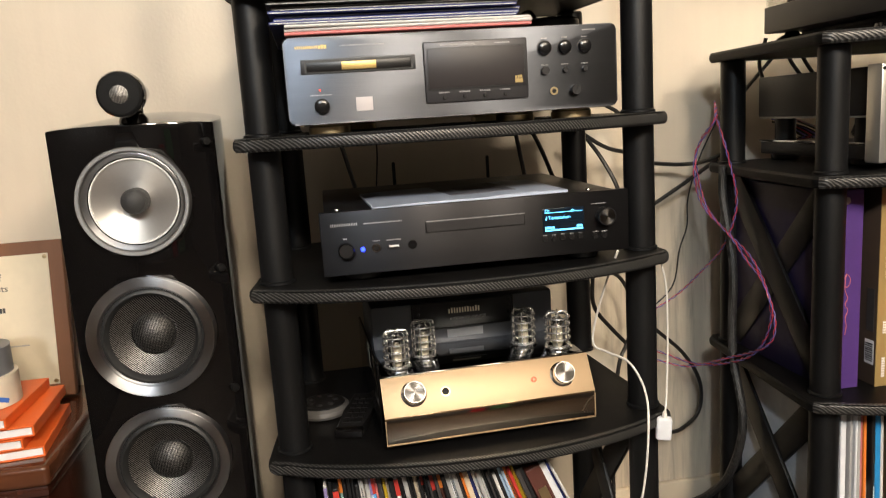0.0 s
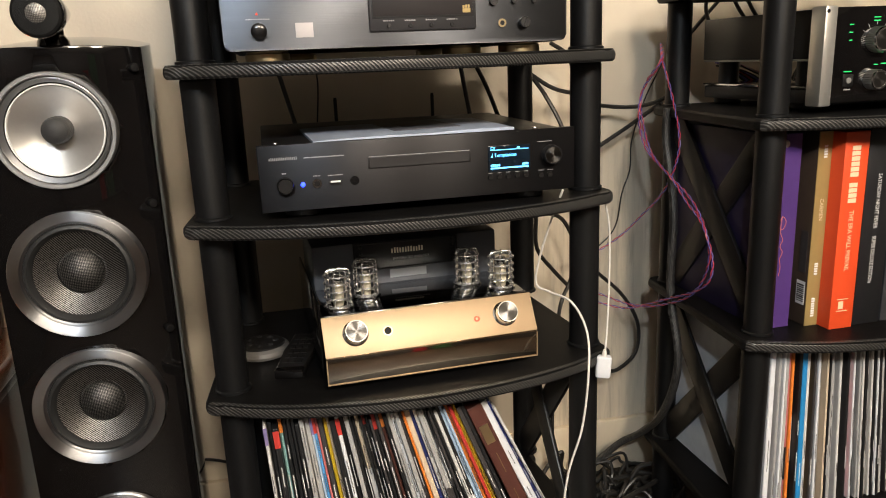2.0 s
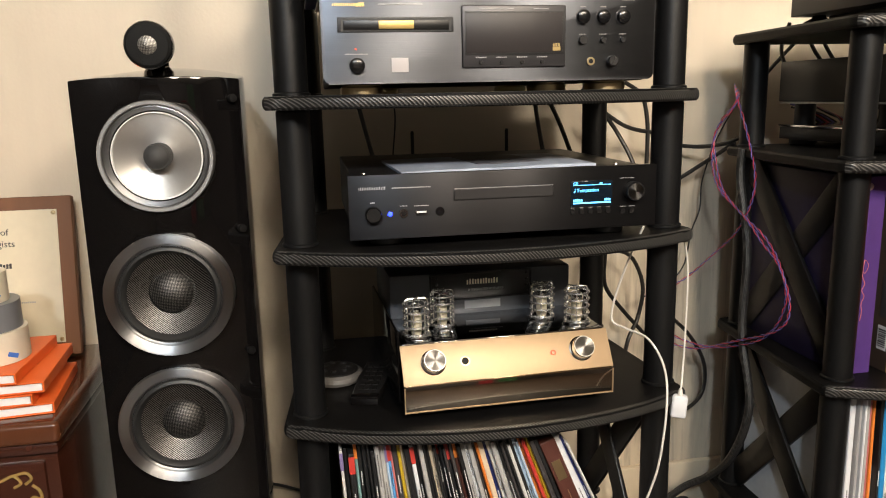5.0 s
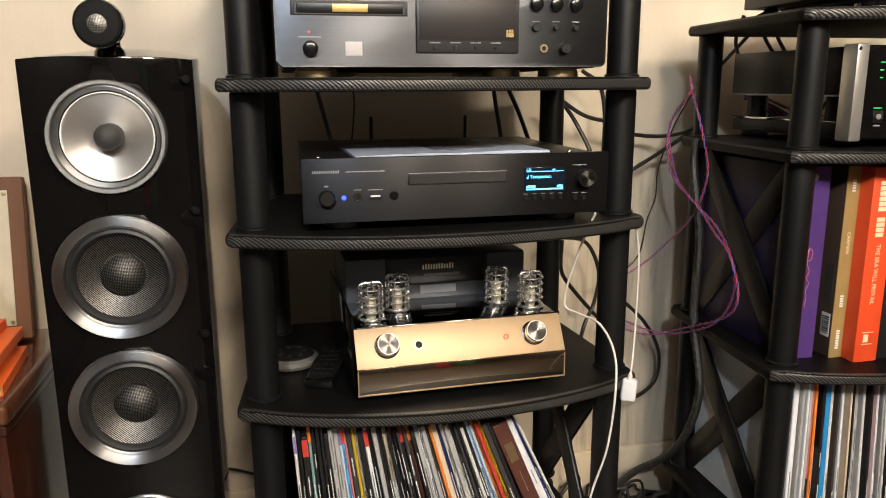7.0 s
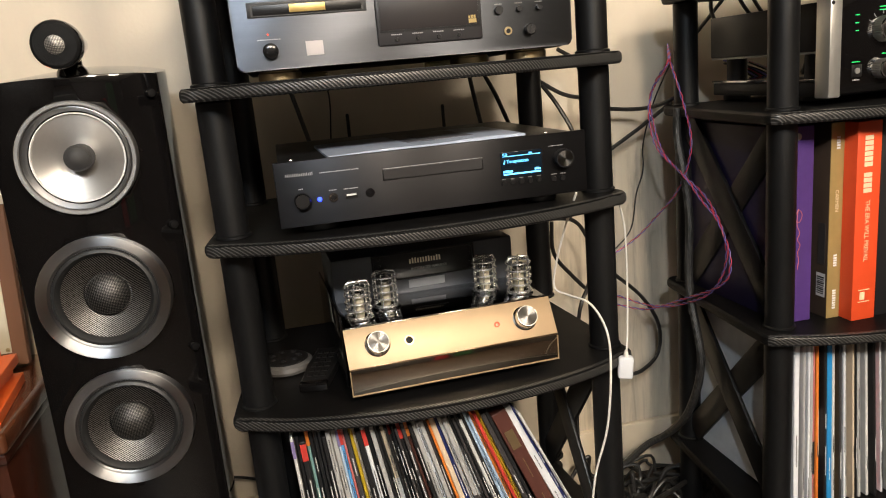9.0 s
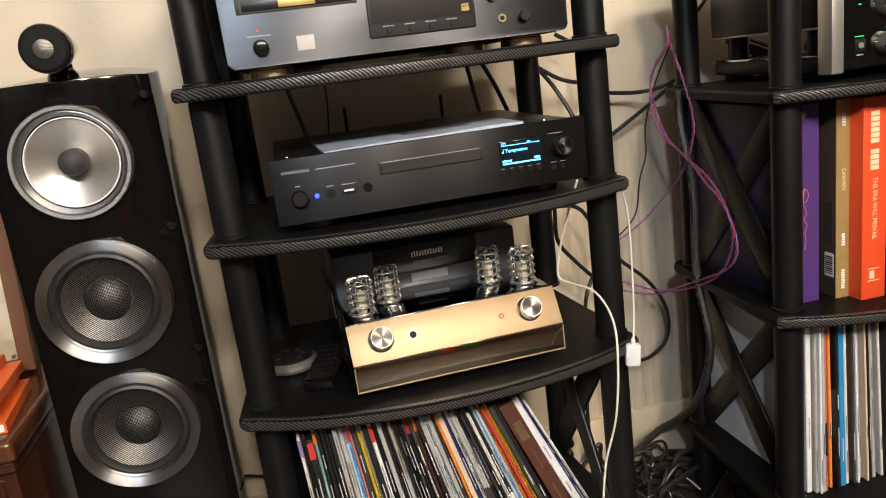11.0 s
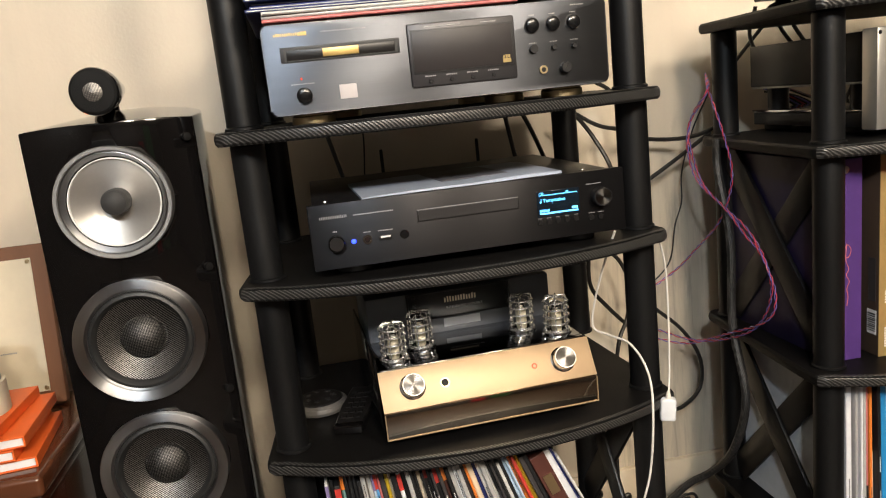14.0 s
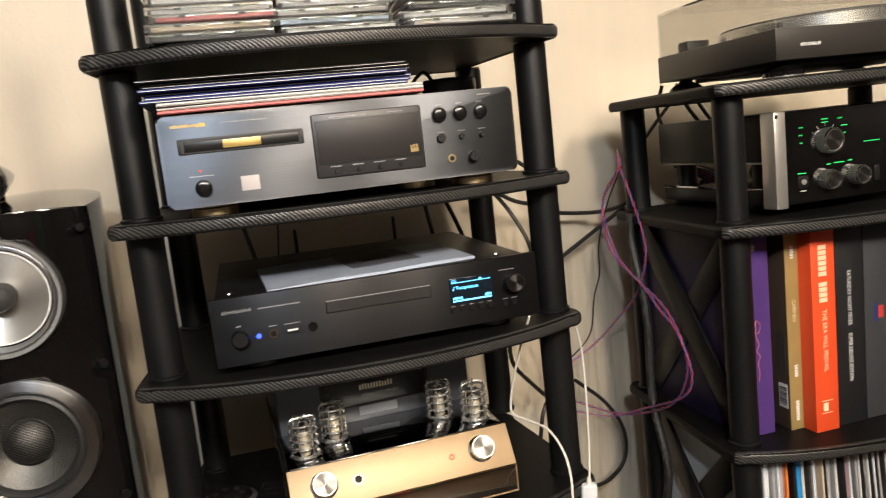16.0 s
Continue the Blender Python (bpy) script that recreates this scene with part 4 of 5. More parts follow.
def sleeve(code, thick, m, group, label, rng, height=0.313, depth=0.31, print_mat=None, tab=None, busy=True):
    """A record sleeve on edge: its spine faces the front (-y)."""
    s = part("record_sleeve", box(-thick / 2, 0, 0, thick / 2, depth, height, min(0.0012, thick * 0.3), 1), SLEEVE[code], None, "", m)
    tagged(s, label, "record", group)
    pm = print_mat or (M_WHITE if code in "kdnrmvta" else SLEEVE["d"])
    z = rng.uniform(0.02, 0.10)
    w = min(0.0016, thick * 0.34)
    for _ in range(rng.choice((2, 3, 3, 4) if busy else (1, 1, 2))):
        ln = rng.uniform(0.02, 0.06)
        bm = bmesh.new()
        zz, e = z, z + ln
        while zz < e:
            st = rng.uniform(0.0010, 0.0026)
            bm = box(-w / 2, -0.0003, zz, w / 2, 0.0002, zz + st, bm=bm)
            zz += st + 0.0009
        part("spine_print", bm, pm, s)
        z = e + rng.uniform(0.01, 0.05)
        if z > 0.26:
            break
    if rng.random() < (0.2 if busy else 0.08) and code != "m":
        z0 = rng.uniform(0.02, 0.2)
        part("spine_block", box(-thick / 2 - 0.0001, -0.0002, z0, thick / 2 + 0.0001, 0.003, z0 + rng.uniform(0.03, 0.09)), SLEEVE[rng.choice("wkkddkcgdrgl")], s)
    if tab:
        part("spine_tab", box(-thick / 2 - 0.0003, -0.0006, height - 0.03, thick / 2 + 0.0003, 0.004, height - 0.004), SLEEVE[tab], s, WORDS[tab] + " corner tab")
    return s


rng = random.Random(11)
ROW_A = "w k k t k k k k g g l b p d y c k e k g k k c k d k d k d m k g e g d o c n w g w k d k w k l l o r y y d k M V n w".split()
widths = []
for c in ROW_A:
    widths.append(0.026 if c == "M" else 0.012 if c == "V" else rng.uniform(0.0036, 0.0078) if c in "kdcg" else rng.uniform(0.0028, 0.0055))
total = sum(widths)
scale_w = 0.455 / total
acc = 0.0
for i, (c, w) in enumerate(zip(ROW_A, widths)):
    u = (acc + w / 2) / total
    acc += w
    lean = 3.0 + 22.0 * u ** 1.15
    x = -0.232 + 0.455 * u
    th = min(w * scale_w * 0.74, w * 1.15) if c != "M" else 0.024
    code = {"M": "m", "V": "e"}.get(c, c)
    tab = "r" if i in (2, 11, 17, 24, 27) else "o" if i in (3, 29) else "v" if i in (0, 10) else None
    name = "thick brown boxed record set leaning among sleeves" if c == "M" else "%s record sleeve leaning in the row" % WORDS[code]
    s = sleeve(code, th, pose(x + 0.004, 0.014 + rng.uniform(-0.012, 0.018), 0.1805 + th / 2 * math.sin(radians(lean)), 0, -lean, 0), "records under the amplifier", name, rng, height=0.309 + rng.uniform(-0.007, 0.007), tab=tab, print_mat=M_GOLD if c == "M" else None)
    if c == "M":
        part("gilt_label", box(-0.007, -0.0005, 0.238, 0.007, 0.0005, 0.272), M_GOLD, s, "gilt title block")

ROW_B = "E g e g p l o k k A w y d e k g c k e g k w g k R e k g w k c g w k e k g k d w g w k d r w b k w g e k d w n k w g e w k d l w e k g w k g e d w k g".split()
x = 0.582
for i, c in enumerate(ROW_B):
    w = 0.011 if c in "EAR" else rng.uniform(0.003, 0.0068)
    code = c.lower()
    lean = 0.6 + 0.12 * i
    sleeve(code, w * 0.9, pose(x + w / 2, 0.02 + rng.uniform(-0.006, 0.012), 0.1755, 0, -lean, 0), "records under the box sets", "%s record sleeve standing in the row" % WORDS[code], rng, busy=rng.random() < 0.3 and code not in "ew")
    x += w + 0.0014

# flat pile on the gold-footed player
z = 1.0995
for i, c in enumerate("p w w n n n n k d k".split()):
    th = 0.0032 if c in "kd" else 0.0042
    off = rng.uniform(-0.012, 0.008)
    jut = 0.018 if c in "pw" else 0.0
    off = -0.010 if c in "pw" else off
    s = part("record_sleeve", box(-0.155, -0.02, 0, 0.155, 0.285, th * 0.86, 0.0008, 1), SLEEVE[c], None, "", pose(-0.092 + jut + off * 0.6, -0.005 + off, z, 0, 0, rng.uniform(-1.5, 1.5)))
    tagged(s, "%s record sleeve lying in a flat pile" % WORDS[c], "record", "pile of sleeves")
    part("spine_line", box(-0.153, -0.0206, th * 0.25, 0.153, -0.0196, th * 0.45), SLEEVE["w" if c in "bnd" else "p" if c == "p" else "g"], s)
    z += th

ad = thing("power_adapter", pose(0.165, 0.16, 1.0985), "small black adapter box lying on the player", "adapter")
part("body", prism([(0.035 * math.cos(a * math.pi / 12) * (1.2 if abs(math.cos(a * math.pi / 12)) > 0.5 else 1), 0.03 * math.sin(a * math.pi / 12)) for a in range(24)], 0, 0.03, 0.006), M_PLASTIC, ad)
part("lead", sweep(smooth_line([(-0.02, 0.01, 0.028), (-0.03, 0.03, 0.045), (-0.035, 0.1, 0.03), (-0.03, 0.2, 0.0)]), 0.003), M_CABLE, ad)

# disc cases in three piles on the top shelf


def disc_case(m, tint, label):
    c = part("disc_case", box(-0.071, -0.0625, 0, 0.071, 0.0625, 0.0098, 0.0012, 2), M_CASE, None, "", m)
    tagged(c, label, "disc case", "disc cases on the top shelf")
    part("inlay", box(-0.064, -0.0600, 0.0018, 0.066, 0.058, 0.0062, 0.0004, 1), SLEEVE[tint], c, "printed paper inlay")
    part("tray", box(-0.067, -0.0612, 0.0064, 0.067, 0.06, 0.0078, 0.0004, 1), SLEEVE[rng.choice("gewg")], c)
    for hx in (-0.035, 0.03):
        part("notch", box(hx - 0.004, -0.0630, 0.0055, hx + 0.004, -0.0618, 0.0075), M_RUBBER, c)
    return c


for px, tints in ((-0.163, "d c p w e w c".split()), (-0.022, "e l w e w e w".split()), (0.133, "w e k w e g w".split())):
    z = 1.1785
    for i, t in enumerate(tints):
        disc_case(pose(px + rng.uniform(-0.007, 0.007), 0.032 + rng.uniform(-0.01, 0.008), z, 0, 0, rng.uniform(-4, 4)), t, "clear plastic disc case with %s inlay in a pile" % WORDS[t])
        z += 0.0102

# round control and handset beside the amplifier
pk = thing("round_controller", pose(-0.238, 0.185, 0.527), "round silver controller with dark button top on the shelf", "controller")
part("body", lathe([(0.034, 0), (0.041, 0.003), (0.043, 0.008), (0.042, 0.014), (0.037, 0.018)], 56, "z"), material("dull_silver", (0.2, 0.19, 0.18), 0.4, 0.6, 0.06, 90), pk)
tp = part("button_top", lathe([(0.037, 0.0175), (0.034, 0.020), (0.02, 0.022), (0, 0.023)], 48, "z"), M_PLASTIC, pk, "dark domed button top")
for k in range(7):
    a = k * 2 * math.pi / 7
    part("button", lathe([(0.005, 0.0), (0.005, 0.0045), (0.003, 0.0058), (0, 0.006)], 16, "z", (0.021 * math.cos(a), 0.021 * math.sin(a), 0.0185)), M_BLACK, tp)

rc = thing("remote_control", pose(-0.183, 0.145, 0.527, 0, 0, -14), "slim black remote control lying on the shelf", "remote control")
bd = part("body", prism([(0.021 * sx + 0.002 * sx * (k == 1), y) for sx, ys in ((1, (-0.075, 0.0, 0.075)), (-1, (0.075, 0.0, -0.075))) for k, y in enumerate(ys)], 0.0, 0.014, 0.003), M_PLASTIC, rc)
part("end_cap", box(-0.021, -0.078, 0.001, 0.021, -0.062, 0.0145, 0.002), M_GLOSS, rc, "shiny end cap")
for i in range(6):
    for k in range(3):
        part("key", box(-0.015 + k * 0.0105, -0.05 + i * 0.019, 0.0138, -0.0065 + k * 0.0105, -0.04 + i * 0.019, 0.0152, 0.0008, 1), M_PLASTIC, bd)

# ---- box sets, preamplifier and turntable on the second rack ----


def box_set(x0, x1, y, h, mat, label, lean=0.0, depth=0.3):
    b = thing("box_set", pose((x0 + x1) / 2, y, 0.5185, 0, lean, 0), label, "box set", "box sets on the shelf")
    part("slipcase", box((x0 - x1) / 2, 0, 0, (x1 - x0) / 2, depth, h, 0.0012, 2), mat, b)
    return b


M_PURPLE = material("purple_cloth", (0.062, 0.024, 0.15), 0.55, 0, 0.12, 60, 0.15, 700)
M_PALEPRINT = material("cream_print", (0.78, 0.62, 0.4), 0.5, 0, 0.05, 100)
M_BROWNCARD = material("brown_card", (0.05, 0.034, 0.025), 0.4, 0, 0.15, 60)
M_REDCARD = material("orange_red_card", (0.72, 0.075, 0.02), 0.4, 0, 0.05, 60)
M_BLACKCARD = material("black_card", (0.012, 0.012, 0.013), 0.4, 0, 0.15, 60)
M_GREYCARD = material("charcoal_card", (0.035, 0.036, 0.04), 0.5, 0, 0.15, 60)

# The slipcase is set darker than its purple spine.
b1 = box_set(0.564, 0.616, 0.040, 0.321, material("dark_navy_side", (0.012, 0.008, 0.035), 0.45, 0, 0.2, 40), "purple cloth box set with a signature and a stud")
part("spine", box(-0.0262, -0.0012, 0, 0.0262, 0.004, 0.3212, 0.0006, 1), M_PURPLE, b1, "purple cloth spine")
part("stud", lathe([(0.006, 0), (0.006, 0.001), (0.004, 0.0018), (0, 0.002)], 24, at=(-0.003, -0.001, 0.305)), M_SILVER, b1, "silver stud")
sig = [(0.0, 0.19), (-0.006, 0.175), (0.002, 0.168), (0.007, 0.18), (0.0, 0.188), (-0.002, 0.165), (0.003, 0.15), (-0.001, 0.14), (0.004, 0.13), (0.0, 0.118), (0.002, 0.105), (0.0, 0.09)]
part("scribble", sweep(smooth_line([(x, -0.0015, z) for x, z in sig]), 0.0006, 5), SLEEVE["p"], b1, "thin red flourish")
b2 = box_set(0.640, 0.666, 0.031, 0.322, M_BROWNCARD, "dark brown opera box set with a dull gold spine")
part("spine", box(-0.013, -0.0012, 0, 0.013, 0.0008, 0.322, 0.0004, 1), M_GILT, b2, "dull gold spine")
letters("CARMEN", 0.0090, M_PALEPRINT, b2, pose(-0.003, -0.0018, 0.215, 90, 90, 0), "white title lettering")
for zz, ln in ((0.297, 0.017), (0.105, 0.02), (0.045, 0.03)):
    bm = bmesh.new()
    k = 0
    while k * 0.0042 < ln:
        bm = box(-0.003, -0.0018, zz - k * 0.0042, 0.003, -0.0012, zz - k * 0.0042 + 0.003, bm=bm)
        k += 1
    part("print", bm, M_WHITE, b2)
bc = part("barcode", box(-0.0136, 0.004, 0.035, -0.0131, 0.024, 0.075), M_PAPER, b2, "white barcode label")
for k in range(9):
    part("barcode_line", box(-0.0140, 0.006, 0.040 + k * 0.0034, -0.0136, 0.022, 0.040 + k * 0.0034 + 0.0013 + 0.0005 * (k % 3)), M_PLASTIC, bc)
part("print", box(-0.0136, 0.006, 0.09, -0.0131, 0.022, 0.16), SLEEVE["d"], b2)
b3 = box_set(0.664, 0.708, 0.002, 0.322, M_REDCARD, "bright orange-red box set with white spine lettering")
bm = bmesh.new()
zz = 0.300
for k in range(11):
    if k != 6:
        bm = box(-0.009, -0.0006, zz - 0.0068, 0.006, 0.0002, zz, bm=bm)
    zz -= 0.0083
part("print", bm, M_PALEPRINT, b3, "cream blocks of print")
letters("THE ERA WILL PREVAIL", 0.0115, M_PALEPRINT, b3, pose(-0.004, -0.0006, 0.198, 90, 90, 0), "cream title lettering", stretch=0.84)
part("emblem", box(-0.011, -0.0006, 0.03, 0.010, 0.0002, 0.0312, bm=box(-0.011, -0.0006, 0.05, 0.010, 0.0002, 0.0512, bm=box(-0.008, -0.0006, 0.034, 0.001, 0.0002, 0.047))), M_PALEPRINT, b3)
b4 = box_set(0.714, 0.766, 0.008, 0.326, M_BLACKCARD, "black boxed album set with white spine lettering")
letters("SATURDAY NIGHT FEVER", 0.0100, M_WHITE, b4, pose(-0.004, -0.0006, 0.252, 90, 90, 0), "white title lettering", stretch=0.78)
letters("SUPER DELUXE EDITION", 0.0100, M_WHITE, b4, pose(-0.004, -0.0006, 0.150, 90, 90, 0), "white lettering", stretch=0.72)
b5 = box_set(0.771, 0.835, 0.010, 0.325, M_GREYCARD, "charcoal box set with a faint coloured mark")
part("print", box(-0.006, -0.0006, 0.165, 0.004, 0.0002, 0.185), SLEEVE["r"], b5)
part("print", box(-0.014, -0.0006, 0.16, -0.008, 0.0002, 0.19), SLEEVE["n"], b5)

M_KNOBFACE = material("knob_black", (0.05, 0.046, 0.042), 0.3, 0.8, 0.1, 90, aniso=0.85)


def fluted(r):
    """Knob skirt with fine upright flutes."""
    bm = bmesh.new()
    n = 72
    rows = []
    for depth, grow in ((0.0, 1.0), (0.0155, 1.0), (0.017, 0.96)):
        rows.append([bm.verts.new((r * grow * (1 if i % 2 else 0.955) * math.cos(2 * math.pi * i / n), -depth, r * grow * (1 if i % 2 else 0.955) * math.sin(2 * math.pi * i / n))) for i in range(n)])
    for a, b in zip(rows, rows[1:]):
        for i in range(n):
            bm.faces.new((a[i], a[(i + 1) % n], b[(i + 1) % n], b[i]))
    bm.faces.new(rows[-1])
    return bm


M_TRIMSILVER = material("brushed_silver_trim", (0.62, 0.60, 0.55), 0.35, 0.8, 0.06, 60, stretch=(1, 1, 0.05))
pre = thing("preamplifier", pose(0.617, 0.012, 0.868) @ Matrix.Scale(1.045, 4), "black glass-fronted preamplifier with silver side trim and green legends", "preamplifier")
part("front_glass", box(0.0205, 0.004, 0.016, 0.4195, 0.02, 0.150, 0.001), M_GLOSS, pre, "glossy black glass front")
for sx in (0.0, 0.42):
    tr = part("side_trim", box(sx, 0.0, 0.0115, sx + 0.02, 0.03, 0.152, 0.002), M_TRIMSILVER, pre, "brushed silver end trim")
    part("trim_screw", lathe([(0.003, 0), (0.002, 0.001), (0, 0.001)], 12, at=(sx + 0.004, 0, 0.145)), M_BLACK, tr)
part("chassis", box(0.018, 0.02, 0.079, 0.422, 0.33, 0.150, 0.002), M_BLACK, pre)
part("base_plate", box(0.02, 0.02, 0.034, 0.42, 0.33, 0.038, 0.001), M_CHROME, pre, "bright metal base plate")
part("base_tray", box(0.022, 0.022, 0.012, 0.418, 0.328, 0.0335, 0.002), M_BLACK, pre)
part("under_plate", box(0.02, 0.02, 0.0755, 0.42, 0.33, 0.0785, 0.001), M_SILVER, pre)
for fx in (0.06, 0.38):
    for fy in (0.10, 0.31):
        part("standoff", lathe([(0.018, 0.038), (0.018, 0.076)], 24, "z", (fx, fy, 0)), M_BLACK, pre)
        part("foot", lathe([(0.022, 0.0), (0.024, 0.003), (0.024, 0.034)], 28, "z", (fx, fy, 0)), M_RUBBER, pre)
for kx, kz, r in ((0.091, 0.1035, 0.0185), (0.089, 0.047, 0.0145), (0.1415, 0.048, 0.0145)):
    k = part("control_knob", fluted(r), M_KNOB, pre, "silver-rimmed black knob", pose(kx, 0.004, kz))
    part("knob_face", lathe([(r * 0.80, 0.016), (r * 0.78, 0.0174), (0, 0.0174)], 40), M_KNOBFACE, k)
    part("knob_rim", lathe([(r * 0.80, 0.0165), (r * 0.82, 0.0186), (r * 0.93, 0.0186), (r * 0.97, 0.0165)], 56, cap=False), M_CHROME, k, "bright turned rim")
for gx, gz, gw in ((0.088, 0.138, 0.012), (0.088, 0.1335, 0.012), (0.046, 0.129, 0.008), (0.046, 0.118, 0.007), (0.047, 0.107, 0.006), (0.118, 0.137, 0.009), (0.124, 0.126, 0.012), (0.122, 0.115, 0.010), (0.095, 0.0715, 0.008), (0.108, 0.0725, 0.02), (0.135, 0.0735, 0.008), (0.042, 0.063, 0.015), (0.165, 0.0985, 0.03)):
    part("legend", bars(gx * 0.96, gz - 0.004, gw, 0.0017, max(4, int(gw / 0.0013)), 0.0038), M_GREEN, pre, "glowing green legend")
for a in (-60, -35, 0, 35, 60):
    part("scale_line", box(-0.0003, 0.0034, 0.021, 0.0003, 0.0039, 0.027), M_GREYPRINT, pre, "", pose(0.091, 0, 0.1035, 0, a, 0))
sk = part("headphone_socket", box(0.040, 0.0025, 0.038, 0.058, 0.005, 0.056, 0.001), M_PLASTIC, pre)
part("socket_ring", lathe([(0.0042, 0), (0.0042, 0.0015), (0.0028, 0.0015)], 24, at=(0.049, 0.0025, 0.047)), M_SILVER, sk)
part("print", bars(0.043, 0.033, 0.012, 0.0022, 5, 0.0038), M_GREYPRINT, pre)
part("switch", box(0.176, 0.001, 0.034, 0.186, 0.006, 0.058, 0.0015), M_PLASTIC, pre)

tt = thing("turntable", pose(0.600, -0.02, 1.075), "black record turntable under a smoked dust cover", "turntable")
part("plinth", box(0.0, 0.0, 0.024, 0.44, 0.305, 0.069, 0.0015), material("satin_black_plinth", (0.022, 0.0195, 0.017), 0.42, 0, 0.08, 30, gloss=0.4), tt)
part("under_tray", box(0.05, 0.04, 0.016, 0.39, 0.27, 0.0235, 0.002), M_BLACK, tt)
part("maker_mark", bars(0.042, 0.0420, 0.036, 0.0052, 12, -0.0001, gap=0.45), M_WHITE, tt, "white maker's mark")
pl = part("platter", lathe([(0.148, 0.070), (0.150, 0.072), (0.150, 0.089), (0.148, 0.091), (0.0, 0.091)], 96, "z", (0.205, 0.155, 0)), material("turned_platter", (0.66, 0.66, 0.64), 0.25, 1.0, 0.05, 60), tt, "polished aluminium platter")
part("mat", lathe([(0.146, 0.091), (0.146, 0.094), (0.0, 0.094)], 64, "z", (0.205, 0.155, 0)), M_RUBBER, pl)
part("arm_base", box(0.03, 0.255, 0.069, 0.075, 0.285, 0.09, 0.003), M_BLACK, tt)
part("arm_mount", lathe([(0.024, 0.069), (0.024, 0.100), (0.018, 0.108), (0, 0.108)], 32, "z", (0.395, 0.255, 0)), M_BLACK, tt)
part("tonearm", sweep(smooth_line([(0.395, 0.28, 0.113), (0.395, 0.2, 0.112), (0.37, 0.06, 0.110), (0.34, 0.03, 0.104)]), 0.004), M_BLACK, tt)
part("stop_pin", box(0.024, 0.02, 0.069, 0.030, 0.028, 0.080, 0.001), M_BLACK, tt)
cv = box(0.003, 0.003, 0.0695, 0.437, 0.303, 0.145)
bmesh.ops.delete(cv, geom=[f for f in cv.faces if f.normal.z < -0.5], context="FACES")
bmesh.ops.solidify(cv, geom=cv.faces[:], thickness=0.003)
cover = part("dust_cover", cv, M_COVER, tt, "smoked clear dust cover")
cover.visible_shadow = False
for fx, fy in ((0.035, 0.03), (0.40, 0.03), (0.035, 0.275), (0.40, 0.275)):
    ft = part("foot", lathe([(0.029, 0.003), (0.029, 0.009), (0.024, 0.014), (0.012, 0.02), (0.010, 0.025)], 40, "z", (fx, fy, 0)), M_GLOSS, tt, "black domed foot")
    part("foot_ring", lathe([(0.0275, 0.0), (0.03, 0.0008), (0.03, 0.003), (0.0275, 0.0035)], 40, "z", (fx, fy, 0), cap=False), M_WIRE, ft)

# ---- cabinet with books, tape rolls and a plaque ----
cb = thing("wooden_cabinet", pose(-0.645, 0.128, 0), "dark polished wooden cabinet with gilt painted ornament", "cabinet")
part("carcass", box(-0.6, 0.02, 0.0, -0.012, 0.37, 0.485, 0.004), M_MAHOG, cb)
part("top", box(-0.62, 0.0, 0.486, 0.0, 0.38, 0.52, 0.009, 4), material("polished_mahogany_top", (0.09, 0.03, 0.013), 0.16, 0, 0.3, 18, coat=0.6, stretch=(0.15, 1, 1)), cb)
part("moulding", box(-0.61, 0.008, 0.468, -0.006, 0.375, 0.4855, 0.005), M_MAHOG, cb)
for i in range(2):
    dr = part("door", box(-0.57 + i * 0.275, 0.012, 0.04, -0.305 + i * 0.275, 0.0195, 0.455, 0.003), M_MAHOG, cb)
    ox = -0.305 + i * 0.275 - 0.045
    for k, pts in enumerate(([(-0.11, 0.43), (-0.08, 0.435), (-0.05, 0.43), (-0.03, 0.437), (-0.02, 0.425), (-0.03, 0.418)], [(-0.03, 0.437), (-0.012, 0.44), (-0.005, 0.43), (-0.014, 0.422)], [(-0.005, 0.42), (0.004, 0.41), (0.006, 0.395), (-0.002, 0.385), (0.003, 0.37), (0.0, 0.35)], [(0.006, 0.395), (-0.006, 0.4), (-0.01, 0.392)])):
        part("gilt_scroll", sweep(smooth_line([(ox + px + 0.03, 0.0118, pz) for px, pz in pts]), 0.0024, 6), M_GOLDPRINT, dr, "gilt scroll ornament")

z = 0.5205
for i, (dx, turn) in enumerate(((0.012, 6), (-0.008, 2), (0.006, 4), (-0.022, 0))):
    bk = thing("bound_volume", pose(-0.79 + dx, 0.245, z, 0, 0, turn), "orange bound volume with white page edges in a pile", "book", "orange volumes")
    part("cover", box(-0.11, -0.092, 0.0, 0.11, 0.095, 0.0022, 0.0006, 1), M_ORANGE, bk)
    part("cover", box(-0.11, -0.092, 0.0145, 0.11, 0.095, 0.0167, 0.0006, 1), M_ORANGE, bk)
    part("spine", box(0.1075, -0.0915, 0.002, 0.11, 0.0945, 0.0148, 0.0006, 1), M_ORANGE, bk)
    part("page_block", box(-0.105, -0.089, 0.0022, 0.106, 0.09, 0.0145), M_PAPER, bk)
    z += 0.0178
PILE = z
M_TAPEW = material("cream_tape", (0.66, 0.58, 0.45), 0.45, 0, 0.15, 40)
M_TAPEG = material("grey_tape", (0.17, 0.17, 0.18), 0.35, 0, 0.1, 40)
M_TAPEB = material("blue_mark", (0.05, 0.16, 0.55), 0.5, 0, 0.2, 60)
